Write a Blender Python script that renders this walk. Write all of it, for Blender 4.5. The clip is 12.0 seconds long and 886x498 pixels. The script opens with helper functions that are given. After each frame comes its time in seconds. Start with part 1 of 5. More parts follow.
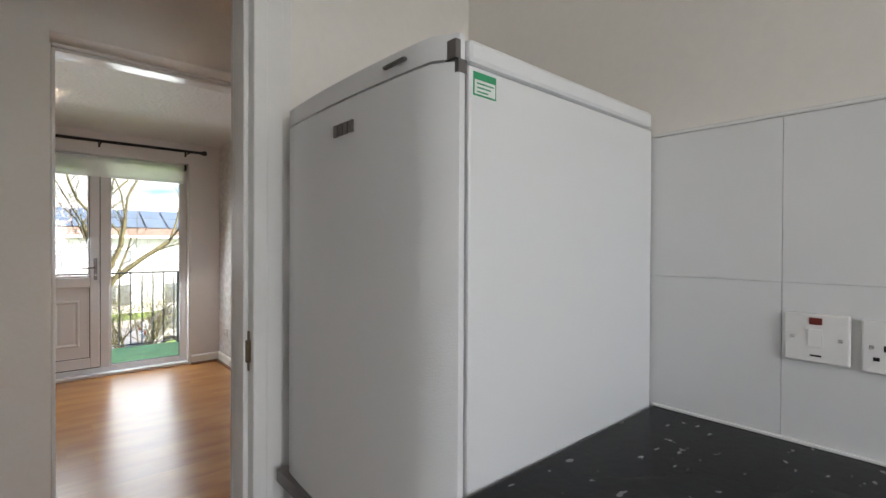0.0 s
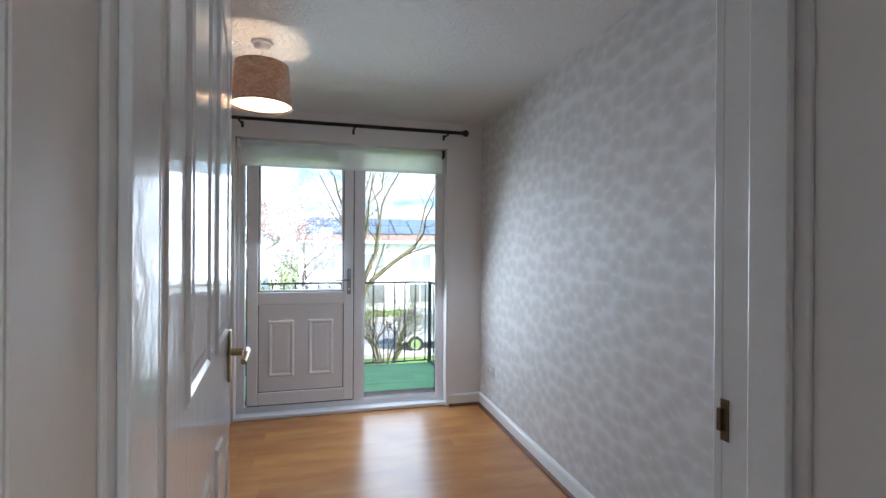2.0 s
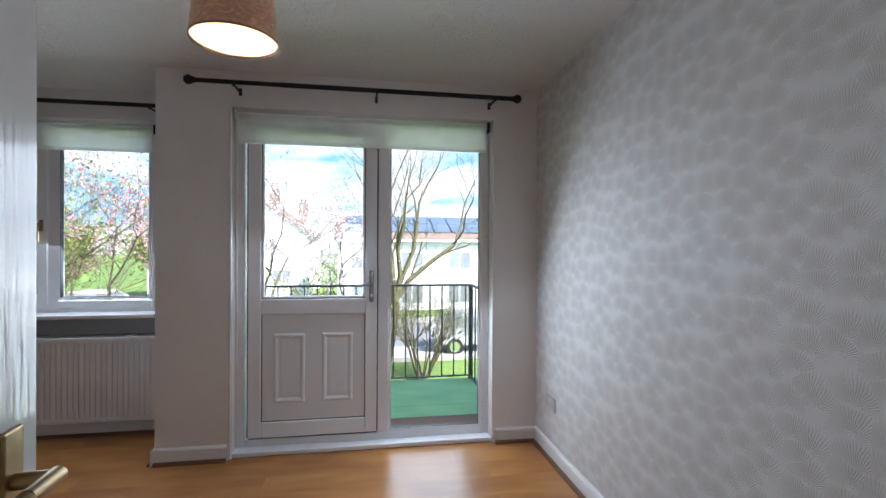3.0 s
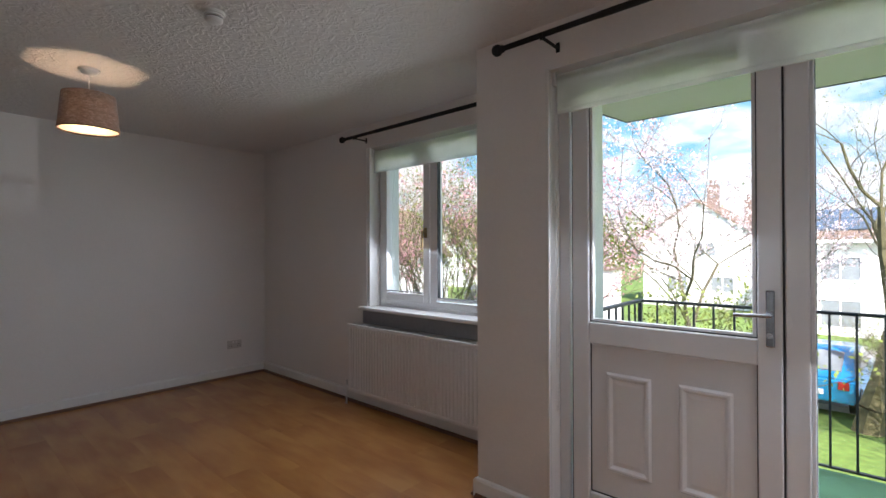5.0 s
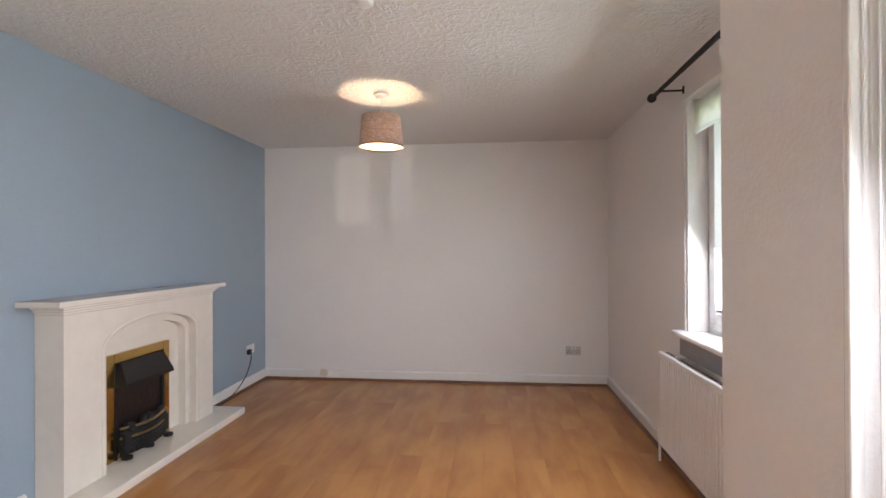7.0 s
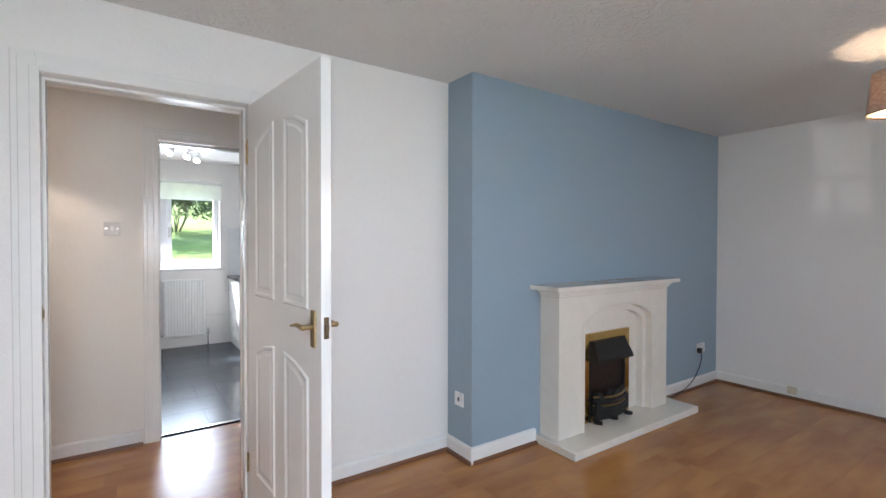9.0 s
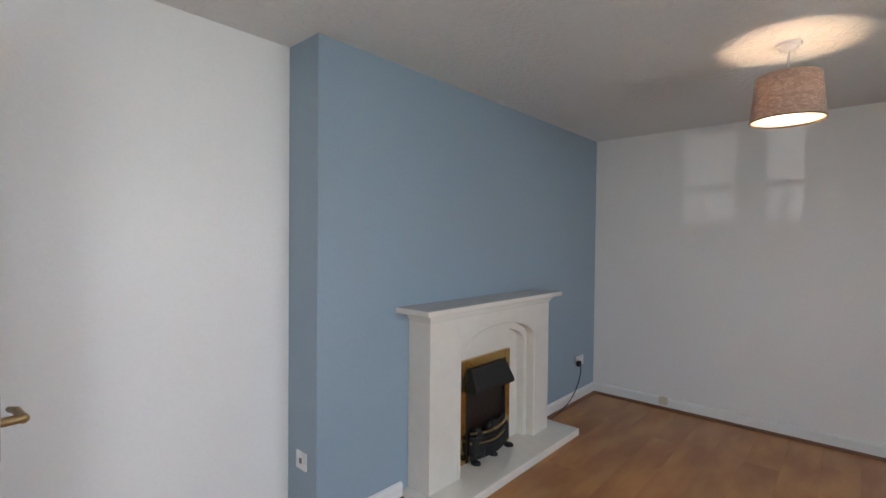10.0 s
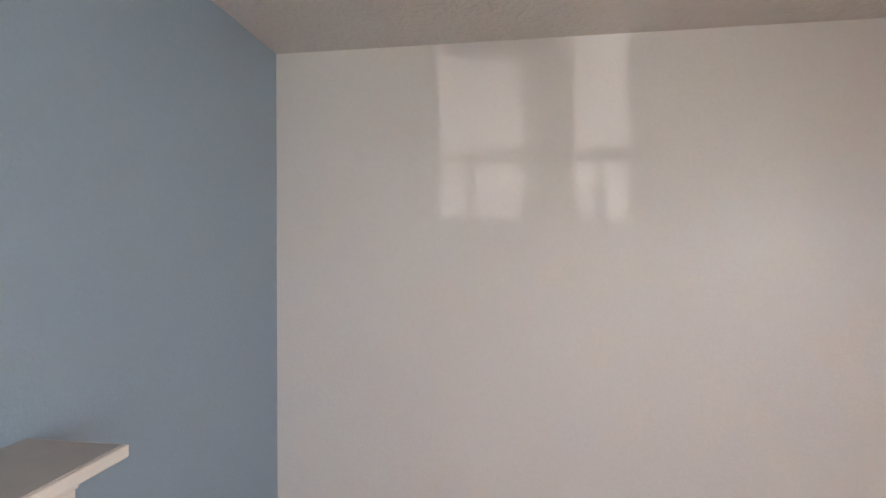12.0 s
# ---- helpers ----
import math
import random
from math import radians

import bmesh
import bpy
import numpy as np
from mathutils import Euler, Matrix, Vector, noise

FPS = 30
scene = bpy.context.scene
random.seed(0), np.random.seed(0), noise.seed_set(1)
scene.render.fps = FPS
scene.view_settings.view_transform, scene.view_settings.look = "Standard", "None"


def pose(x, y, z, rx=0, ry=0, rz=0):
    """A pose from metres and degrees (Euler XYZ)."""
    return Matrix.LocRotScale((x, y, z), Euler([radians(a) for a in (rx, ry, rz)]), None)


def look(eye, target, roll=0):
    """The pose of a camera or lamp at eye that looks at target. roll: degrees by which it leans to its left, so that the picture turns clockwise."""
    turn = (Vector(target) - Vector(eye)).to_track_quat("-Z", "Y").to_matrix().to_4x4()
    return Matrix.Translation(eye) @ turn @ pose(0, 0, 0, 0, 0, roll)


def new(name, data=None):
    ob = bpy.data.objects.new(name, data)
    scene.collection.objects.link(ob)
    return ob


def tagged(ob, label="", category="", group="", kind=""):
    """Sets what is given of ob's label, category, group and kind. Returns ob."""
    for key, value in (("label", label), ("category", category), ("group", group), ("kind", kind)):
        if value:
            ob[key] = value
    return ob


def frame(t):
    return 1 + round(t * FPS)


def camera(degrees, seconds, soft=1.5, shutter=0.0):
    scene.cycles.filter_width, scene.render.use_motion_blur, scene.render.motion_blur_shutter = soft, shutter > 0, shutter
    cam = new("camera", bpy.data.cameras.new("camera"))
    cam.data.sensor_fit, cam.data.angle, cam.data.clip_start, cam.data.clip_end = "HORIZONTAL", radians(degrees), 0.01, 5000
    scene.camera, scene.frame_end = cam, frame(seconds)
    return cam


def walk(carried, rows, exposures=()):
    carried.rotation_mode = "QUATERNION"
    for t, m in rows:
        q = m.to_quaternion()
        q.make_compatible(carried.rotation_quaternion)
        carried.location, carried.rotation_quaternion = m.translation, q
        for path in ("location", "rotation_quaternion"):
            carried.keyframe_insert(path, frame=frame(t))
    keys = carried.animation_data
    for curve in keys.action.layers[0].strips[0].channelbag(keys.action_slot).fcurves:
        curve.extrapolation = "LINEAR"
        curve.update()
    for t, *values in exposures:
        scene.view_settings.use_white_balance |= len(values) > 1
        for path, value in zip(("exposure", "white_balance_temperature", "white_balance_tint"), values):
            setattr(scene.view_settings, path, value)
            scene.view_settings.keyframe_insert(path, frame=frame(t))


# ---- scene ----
# ---- camera ----
cam = camera(87.5, 12.0)
ROWS = [
    (0.0, 0.081, 0.828, 1.306, -41.09, -0.42, -0.27),
    (0.5, 0.111, 1.266, 1.357, -30.57, -0.77, 0.30),
    (0.7, 0.115, 1.421, 1.351, -25.28, -0.68, 0.54),
    (1.0, 0.130, 1.731, 1.359, -19.10, -0.32, -0.12),
    (1.5, 0.172, 2.217, 1.363, -15.83, -0.28, -0.42),
    (2.0, 0.300, 2.636, 1.334, -14.36, -0.04, -0.37),
    (2.5, 0.429, 3.015, 1.340, -12.07, -0.43, -0.20),
    (2.7, 0.441, 3.182, 1.321, -11.30, -0.27, -0.27),
    (4.3, 0.714, 4.030, 1.336, 19.56, 0.23, 0.27),
    (4.5, 0.768, 4.122, 1.353, 27.89, 0.44, 0.17),
    (5.0, 0.724, 4.438, 1.312, 41.51, 0.32, 0.18),
    (5.5, 0.662, 4.809, 1.330, 54.23, 0.44, -0.06),
    (6.0, 0.627, 5.246, 1.351, 63.75, 0.50, 0.22),
    (6.5, 0.503, 5.617, 1.354, 79.81, -0.25, 0.10),
    (7.0, 0.457, 5.843, 1.325, 95.86, 0.17, 0.24),
    (7.5, 0.632, 6.055, 1.345, 113.24, 0.19, 0.13),
    (7.7, 0.652, 6.046, 1.344, 118.33, 0.33, 0.21),
    (9.3, 0.611, 5.619, 1.381, 147.08, -1.09, -0.14),
    (9.5, 0.505, 5.553, 1.419, 146.10, -1.39, -0.29),
    (10.0, 0.097, 5.365, 1.444, 131.89, -1.04, -0.56),
    (10.5, -0.343, 5.116, 1.479, 120.73, -0.64, -0.48),
    (11.0, -0.832, 4.856, 1.504, 111.06, -0.19, -0.76),
    (11.5, -1.553, 4.647, 1.532, 104.43, -0.69, -0.91),
    (12.0, -2.143, 4.552, 1.507, 97.77, -0.45, 0.03),
]
walk(cam, [(t, pose(x, y, z, 90 + pitch, roll, yaw)) for t, x, y, z, yaw, pitch, roll in ROWS],
     exposures=[(0.0, 1.95, 7000, 15), (0.5, 1.8, 7200, 17), (1.0, 2.4, 6600, 17), (1.5, 2.08, 6100, 13), (2.0, 1.95, 5750, 11), (2.5, 1.85, 5800, 12), (4.5, 1.57, 6300, 14), (5.0, 1.58, 6400, 16), (5.5, 1.9, 7200, 20),
                (6.0, 2.09, 7200, 22), (6.5, 2.65, 7400, 23), (7.0, 3.0, 6900, 20), (7.7, 3.0, 6400, 15), (9.5, 2.6, 6200, 13), (10.0, 2.5, 6300, 13), (10.5, 2.8, 6400, 14), (11.5, 3.0, 7000, 19), (12.0, 3.18, 6900, 18)])

# ---- light ----
SUN_AZ, SUN_EL = 142.0, 42.0      # degrees: compass-like angle from +y towards +x, and height
world = bpy.data.worlds.new("world")
scene.world = world
world.use_nodes = True
wn = world.node_tree
sky = wn.nodes.new("ShaderNodeTexSky")
sky.sky_type, sky.sun_disc = "NISHITA", False
sky.sun_elevation, sky.sun_rotation = radians(SUN_EL), radians(SUN_AZ)
wn.links.new(sky.outputs[0], wn.nodes["Background"].inputs[0])
wn.nodes["Background"].inputs[1].default_value = 0.15
sun = new("sun", bpy.data.lights.new("sun", "SUN"))
sun.data.energy, sun.data.angle, sun.data.color = 4.6, radians(0.5), (1, 0.95, 0.88)
sd = Vector((math.sin(radians(SUN_AZ)) * math.cos(radians(SUN_EL)), math.cos(radians(SUN_AZ)) * math.cos(radians(SUN_EL)), math.sin(radians(SUN_EL))))
sun.matrix_world = look(sd * 50, (0, 0, 0))


def window_light(name, x, y, z, w, h, rx, rz, watts):
    lamp = new(name, bpy.data.lights.new(name, "AREA"))
    lamp.data.shape, lamp.data.size, lamp.data.size_y, lamp.data.energy = "RECTANGLE", w, h, watts
    lamp.data.color = (0.82, 0.91, 1.0)
    lamp.matrix_world = pose(x, y, z, rx, 0, rz)
    return lamp


def bulb_light(name, x, y, z, watts, color=(1.0, 0.78, 0.54)):
    lamp = new(name, bpy.data.lights.new(name, "POINT"))
    lamp.data.energy, lamp.data.color, lamp.data.shadow_soft_size = watts, color, 0.016
    lamp.location = (x, y, z)
    return lamp


# daylight in the openings, and the lamps that are switched on
window_light("door_glass_daylight", 0.127, 6.47, 1.46, 0.62, 0.90, -58, 0, 2.6)
window_light("side_glass_daylight", 0.92, 6.47, 1.02, 0.56, 1.80, -58, 0, 4.2)
window_light("window_daylight", -1.70, 7.02, 1.44, 1.15, 0.95, -58, 0, 4.4)
window_light("kitchen_window_daylight", 0.12, -1.18, 1.45, 0.9, 0.8, 72, 0, 6.4)
bulb_light("living_bulb_west", -2.66, 5.10, 2.12, 1.0, (1.0, 0.72, 0.45))
bulb_light("living_bulb_east", -0.02, 5.20, 2.155, 1.7, (1.0, 0.74, 0.48))
bulb_light("hall_bulb", 1.45, 2.55, 2.12, 3.5, (1.0, 0.84, 0.70))
# Added spot outside: stands in for an unseen sun reflection, lighting the west wall.
glint = new("west_wall_patch_spot", bpy.data.lights.new("west_wall_patch_spot", "SPOT"))
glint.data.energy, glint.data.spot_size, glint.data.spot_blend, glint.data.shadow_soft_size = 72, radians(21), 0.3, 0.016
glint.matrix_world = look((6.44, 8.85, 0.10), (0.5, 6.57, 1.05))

# ---- materials ----
def node(t, kind, **inputs):
    n = t.nodes.new("ShaderNode" + kind)
    for k, v in inputs.items():
        key = k.replace("_", " ")
        if isinstance(v, bpy.types.NodeSocket):
            t.links.new(v, n.inputs[key])
        else:
            n.inputs[key].default_value = v
    return n


def ramp(t, fac, stops):
    n = t.nodes.new("ShaderNodeValToRGB")
    e = n.color_ramp.elements
    while len(e) < len(stops):
        e.new(0.5)
    for el, (p, c) in zip(e, stops):
        el.position, el.color = p, (*c, 1)
    t.links.new(fac, n.inputs[0])
    return n.outputs[0]


def surface(name, color, rough=0.5, metal=0.0, grain=40.0, vary=0.06, big=1.3, bump=0.05, bump_scale=None, stretch=(1, 1, 1), random=0.0, coat=0.0, rough_vary=0.08):
    """A painted, plastic, metal or stone surface: colour varied at two scales, uneven gloss and fine relief."""
    m = bpy.data.materials.new(name)
    m.use_nodes = True
    t = m.node_tree
    p = t.nodes["Principled BSDF"]
    co = t.nodes.new("ShaderNodeTexCoord")
    mp = t.nodes.new("ShaderNodeMapping")
    mp.inputs["Scale"].default_value = stretch
    t.links.new(co.outputs["Object"], mp.inputs[0])
    fine = node(t, "TexNoise", Vector=mp.outputs[0], Scale=grain, Detail=5.0)
    wide = node(t, "TexNoise", Vector=mp.outputs[0], Scale=big, Detail=3.0)
    mix = t.nodes.new("ShaderNodeMath")
    mix.operation = "ADD"
    t.links.new(fine.outputs[0], mix.inputs[0])
    t.links.new(wide.outputs[0], mix.inputs[1])
    lo, hi = [c * (1 - vary) for c in color], [min(1, c * (1 + vary)) for c in color]
    half = t.nodes.new("ShaderNodeMath")
    half.operation = "MULTIPLY"
    half.inputs[1].default_value = 0.5
    t.links.new(mix.outputs[0], half.inputs[0])
    col = ramp(t, half.outputs[0], [(0.32, lo), (0.68, hi)])
    if random:
        info = t.nodes.new("ShaderNodeObjectInfo")
        hs = node(t, "HueSaturation", Color=col)
        mr = node(t, "MapRange", Value=info.outputs["Random"])
        mr.inputs[3].default_value, mr.inputs[4].default_value = 1 - random, 1 + random
        t.links.new(mr.outputs[0], hs.inputs["Value"])
        col = hs.outputs[0]
    t.links.new(col, p.inputs["Base Color"])
    rr = node(t, "MapRange", Value=wide.outputs[0])
    rr.inputs[3].default_value, rr.inputs[4].default_value = max(0.02, rough - rough_vary), min(1, rough + rough_vary)
    t.links.new(rr.outputs[0], p.inputs["Roughness"])
    p.inputs["Metallic"].default_value = metal
    p.inputs["Coat Weight"].default_value = coat
    if bump:
        b = node(t, "TexNoise", Vector=mp.outputs[0], Scale=bump_scale or grain, Detail=4.0)
        bn = node(t, "Bump", Height=b.outputs[0], Strength=1.0, Distance=bump * 0.02)
        t.links.new(bn.outputs[0], p.inputs["Normal"])
    return m


def artex_material():
    """Swirled stipple ceiling, painted white: raised ridges a centimetre or two across."""
    m = surface("artex", (0.72, 0.70, 0.68), 0.45, vary=0.03, bump=0)
    t = m.node_tree
    p = t.nodes["Principled BSDF"]
    co = t.nodes.new("ShaderNodeTexCoord")
    warp = node(t, "TexNoise", Vector=co.outputs["Object"], Scale=9.0, Detail=2.0)
    add = t.nodes.new("ShaderNodeVectorMath")
    add.operation = "MULTIPLY_ADD"
    t.links.new(warp.outputs["Color"], add.inputs[0])
    add.inputs[1].default_value = (0.16, 0.16, 0.16)
    t.links.new(co.outputs["Object"], add.inputs[2])
    v = node(t, "TexNoise", Vector=add.outputs[0], Scale=30.0, Detail=3.0, Roughness=0.55)
    h = ramp(t, v.outputs[0], [(0.44, (0, 0, 0)), (0.60, (1, 1, 1))])
    bn = node(t, "Bump", Height=h, Strength=1.0, Distance=0.0032)
    t.links.new(bn.outputs[0], p.inputs["Normal"])
    return m


def wallpaper_material():
    """Pale wallpaper with an embossed fan of fine rays, satin on matt."""
    m = bpy.data.materials.new("wallpaper")
    m.use_nodes = True
    t = m.node_tree
    p = t.nodes["Principled BSDF"]
    co = t.nodes.new("ShaderNodeTexCoord")
    sep = node(t, "SeparateXYZ", Vector=co.outputs["Object"])
    com = node(t, "CombineXYZ", X=sep.outputs["Y"], Y=sep.outputs["Z"])
    wv = node(t, "TexNoise", Vector=co.outputs["Object"], Scale=24.0, Detail=2.0)
    wadd = t.nodes.new("ShaderNodeVectorMath")
    wadd.operation = "MULTIPLY_ADD"
    wadd.inputs[1].default_value = (0.010, 0.010, 0)
    t.links.new(wv.outputs["Color"], wadd.inputs[0])
    t.links.new(com.outputs[0], wadd.inputs[2])
    vor = node(t, "TexVoronoi", Vector=wadd.outputs[0], Scale=12.5, Randomness=0.8)
    vor.voronoi_dimensions = "2D"
    sc = t.nodes.new("ShaderNodeVectorMath")
    sc.operation = "SUBTRACT"
    t.links.new(wadd.outputs[0], sc.inputs[0])
    t.links.new(vor.outputs["Position"], sc.inputs[1])
    off = t.nodes.new("ShaderNodeVectorMath")
    off.operation = "ADD"
    off.inputs[1].default_value = (0, 0.042, 0)
    t.links.new(sc.outputs[0], off.inputs[0])
    s2 = node(t, "SeparateXYZ", Vector=off.outputs[0])

    def mth(op, a, b=None):
        n = t.nodes.new("ShaderNodeMath")
        n.operation = op
        for i, q in enumerate((a, b)):
            if isinstance(q, bpy.types.NodeSocket):
                t.links.new(q, n.inputs[i])
            elif q is not None:
                n.inputs[i].default_value = q
        return n.outputs[0]
    ang = mth("ARCTAN2", s2.outputs["Y"], s2.outputs["X"])
    wob = node(t, "TexNoise", Vector=co.outputs["Object"], Scale=30.0)
    ang = mth("ADD", ang, mth("MULTIPLY", wob.outputs[0], 0.22))
    rays = mth("POWER", mth("ABSOLUTE", mth("SINE", mth("MULTIPLY", ang, 27.0))), 2.0)
    ln = t.nodes.new("ShaderNodeVectorMath")
    ln.operation = "LENGTH"
    t.links.new(off.outputs[0], ln.inputs[0])
    fall = node(t, "MapRange", Value=ln.outputs["Value"])
    fall.inputs[1].default_value, fall.inputs[2].default_value, fall.inputs[3].default_value, fall.inputs[4].default_value = 0.072, 0.102, 1.0, 0.0
    core = node(t, "MapRange", Value=ln.outputs["Value"])
    core.inputs[1].default_value, core.inputs[2].default_value = 0.004, 0.022
    upper = node(t, "MapRange", Value=s2.outputs["Y"])
    upper.inputs[1].default_value, upper.inputs[2].default_value = -0.012, 0.02
    blob = node(t, "MapRange", Value=vor.outputs["Distance"])
    blob.inputs[1].default_value, blob.inputs[2].default_value, blob.inputs[3].default_value, blob.inputs[4].default_value = 0.10, 0.72, 1.0, 0.0
    shape = mth("MULTIPLY", mth("MULTIPLY", fall.outputs[0], upper.outputs[0]), core.outputs[0])
    fan = mth("MULTIPLY", rays, shape)
    tone = mth("MULTIPLY", mth("SUBTRACT", shape, mth("MULTIPLY", fan, 0.5)), mth("ADD", mth("MULTIPLY", blob.outputs[0], 0.6), 0.4))
    fine = node(t, "TexNoise", Vector=co.outputs["Object"], Scale=160.0, Detail=3.0)
    col = ramp(t, tone, [(0.05, (0.73, 0.718, 0.708)), (0.95, (0.57, 0.54, 0.51))])
    t.links.new(col, p.inputs["Base Color"])
    t.links.new(ramp(t, tone, [(0.05, (0.46,) * 3), (0.85, (0.58,) * 3)]), p.inputs["Roughness"])
    bn = node(t, "Bump", Height=mth("ADD", mth("MULTIPLY", mth("SUBTRACT", rays, 0.5), shape), mth("MULTIPLY", fine.outputs[0], 0.15)), Strength=1.0, Distance=0.0005)
    t.links.new(bn.outputs[0], p.inputs["Normal"])
    return m


def laminate_material(name, dark, light, random=0.09):
    """Oak-look laminate: long grain along x, figure and blotches, each board its own shade."""
    m = bpy.data.materials.new(name)
    m.use_nodes = True
    t = m.node_tree
    p = t.nodes["Principled BSDF"]
    co = t.nodes.new("ShaderNodeTexCoord")
    info = t.nodes.new("ShaderNodeObjectInfo")
    sh = node(t, "CombineXYZ", X=info.outputs["Random"], Y=info.outputs["Random"])
    mul = t.nodes.new("ShaderNodeVectorMath")
    mul.operation = "MULTIPLY_ADD"
    mul.inputs[1].default_value = (7, 3, 0)
    t.links.new(sh.outputs[0], mul.inputs[0])
    t.links.new(co.outputs["Object"], mul.inputs[2])
    mp = node(t, "Mapping", Vector=mul.outputs[0], Scale=(1.0, 5.5, 1))
    g = node(t, "TexNoise", Vector=mp.outputs[0], Scale=3.0, Detail=6.0, Distortion=0.6)
    mp2 = node(t, "Mapping", Vector=mul.outputs[0], Scale=(1.1, 3.2, 1))
    b = node(t, "TexNoise", Vector=mp2.outputs[0], Scale=1.6, Detail=3.0)
    add = t.nodes.new("ShaderNodeMath")
    add.operation = "MULTIPLY_ADD"
    add.inputs[1].default_value = 0.19
    t.links.new(g.outputs[0], add.inputs[0])
    hb = t.nodes.new("ShaderNodeMath")
    hb.operation = "MULTIPLY"
    hb.inputs[1].default_value = 0.81
    t.links.new(b.outputs[0], hb.inputs[0])
    t.links.new(hb.outputs[0], add.inputs[2])
    mp3 = node(t, "Mapping", Vector=mul.outputs[0], Scale=(3, 60, 1))
    f = node(t, "TexNoise", Vector=mp3.outputs[0], Scale=3.0, Detail=3.0)
    fin = t.nodes.new("ShaderNodeMath")
    fin.operation = "MULTIPLY_ADD"
    fin.inputs[1].default_value = 0.07
    t.links.new(f.outputs[0], fin.inputs[0])
    t.links.new(add.outputs[0], fin.inputs[2])
    col = ramp(t, fin.outputs[0], [(0.40, dark), (0.66, light)])
    hs = node(t, "HueSaturation", Color=col)
    mr = node(t, "MapRange", Value=info.outputs["Random"])
    mr.inputs[3].default_value, mr.inputs[4].default_value = 1 - random, 1 + random
    t.links.new(mr.outputs[0], hs.inputs["Value"])
    t.links.new(hs.outputs[0], p.inputs["Base Color"])
    rr = node(t, "MapRange", Value=g.outputs[0])
    rr.inputs[3].default_value, rr.inputs[4].default_value = 0.25, 0.28
    t.links.new(rr.outputs[0], p.inputs["Roughness"])
    return m


def glass_material():
    m = bpy.data.materials.new("glass")
    m.use_nodes = True
    t = m.node_tree
    t.nodes.remove(t.nodes["Principled BSDF"])
    tr = t.nodes.new("ShaderNodeBsdfTransparent")
    tr.inputs[0].default_value = (0.97, 0.985, 0.98, 1)
    gl = t.nodes.new("ShaderNodeBsdfGlossy")
    gl.inputs["Roughness"].default_value = 0.01
    lw = node(t, "LayerWeight", Blend=0.5)
    pw = t.nodes.new("ShaderNodeMath")
    pw.operation = "POWER"
    pw.inputs[1].default_value = 4.0
    t.links.new(lw.outputs["Facing"], pw.inputs[0])
    fr = node(t, "MapRange", Value=pw.outputs[0])
    fr.inputs[3].default_value, fr.inputs[4].default_value = 0.03, 0.5
    mx = t.nodes.new("ShaderNodeMixShader")
    t.links.new(fr.outputs[0], mx.inputs[0])
    t.links.new(tr.outputs[0], mx.inputs[1])
    t.links.new(gl.outputs[0], mx.inputs[2])
    t.links.new(mx.outputs[0], t.nodes["Material Output"].inputs[0])
    return m


def glow_material(name, color, strength):
    m = bpy.data.materials.new(name)
    m.use_nodes = True
    p = m.node_tree.nodes["Principled BSDF"]
    p.inputs["Base Color"].default_value = (0.8, 0.75, 0.65, 1)
    p.inputs["Emission Color"].default_value = (*color, 1)
    p.inputs["Emission Strength"].default_value = strength
    return m


def cloth_material(name, color, through_light, weave=260.0, stretch=(1, 1, 1)):
    """Thin cloth that lets light through, with weave and creases."""
    m = surface(name, color, 0.85, grain=weave, vary=0.10, big=9.0, bump=0.06, stretch=stretch)
    t = m.node_tree
    p = t.nodes["Principled BSDF"]
    tl = t.nodes.new("ShaderNodeBsdfTranslucent")
    t.links.new(p.inputs["Base Color"].links[0].from_socket, tl.inputs[0])
    mx = t.nodes.new("ShaderNodeMixShader")
    mx.inputs[0].default_value = through_light
    t.links.new(p.outputs[0], mx.inputs[1])
    t.links.new(tl.outputs[0], mx.inputs[2])
    t.links.new(mx.outputs[0], t.nodes["Material Output"].inputs[0])
    return m


def shade_material():
    """Crushed velvet, grey-brown with pale streaky creases, a little light coming through."""
    m = cloth_material("shade_velvet", (0.36, 0.28, 0.235), 0.30, weave=42, stretch=(1, 1, 3))
    t = m.node_tree
    p = t.nodes["Principled BSDF"]
    co = t.nodes.new("ShaderNodeTexCoord")
    mp = node(t, "Mapping", Vector=co.outputs["Object"], Scale=(1.0, 1.0, 2.2))
    n = node(t, "TexNoise", Vector=mp.outputs[0], Scale=26.0, Detail=4.0, Roughness=0.65, Distortion=1.6)
    col = ramp(t, n.outputs[0], [(0.36, (0.27, 0.19, 0.15)), (0.52, (0.40, 0.295, 0.24)), (0.66, (0.58, 0.47, 0.40))])
    t.links.new(col, p.inputs["Base Color"])
    bn = node(t, "Bump", Height=n.outputs[0], Strength=0.8, Distance=0.003)
    t.links.new(bn.outputs[0], p.inputs["Normal"])
    p.inputs["Sheen Weight"].default_value = 0.35
    return m


WALL = surface("wall_paint_white", (0.80, 0.77, 0.745), 0.42, grain=55, vary=0.025, bump=0.05, bump_scale=90)
WALL_HALL = surface("hall_paint_cream", (0.79, 0.75, 0.695), 0.5, grain=55, vary=0.025, bump=0.028, bump_scale=60)
BLUE = surface("wall_paint_blue", (0.286, 0.366, 0.436), 0.38, grain=60, vary=0.03, bump=0.05, bump_scale=110)
GLOSS = surface("gloss_paint_white", (0.80, 0.785, 0.76), 0.16, grain=20, vary=0.03, bump=0.06, bump_scale=24, rough_vary=0.05)
DOORPAINT = surface("door_gloss_white", (0.82, 0.81, 0.79), 0.075, grain=60, vary=0.02, bump=0.035, bump_scale=90, stretch=(1, 1, 0.08), rough_vary=0.04)
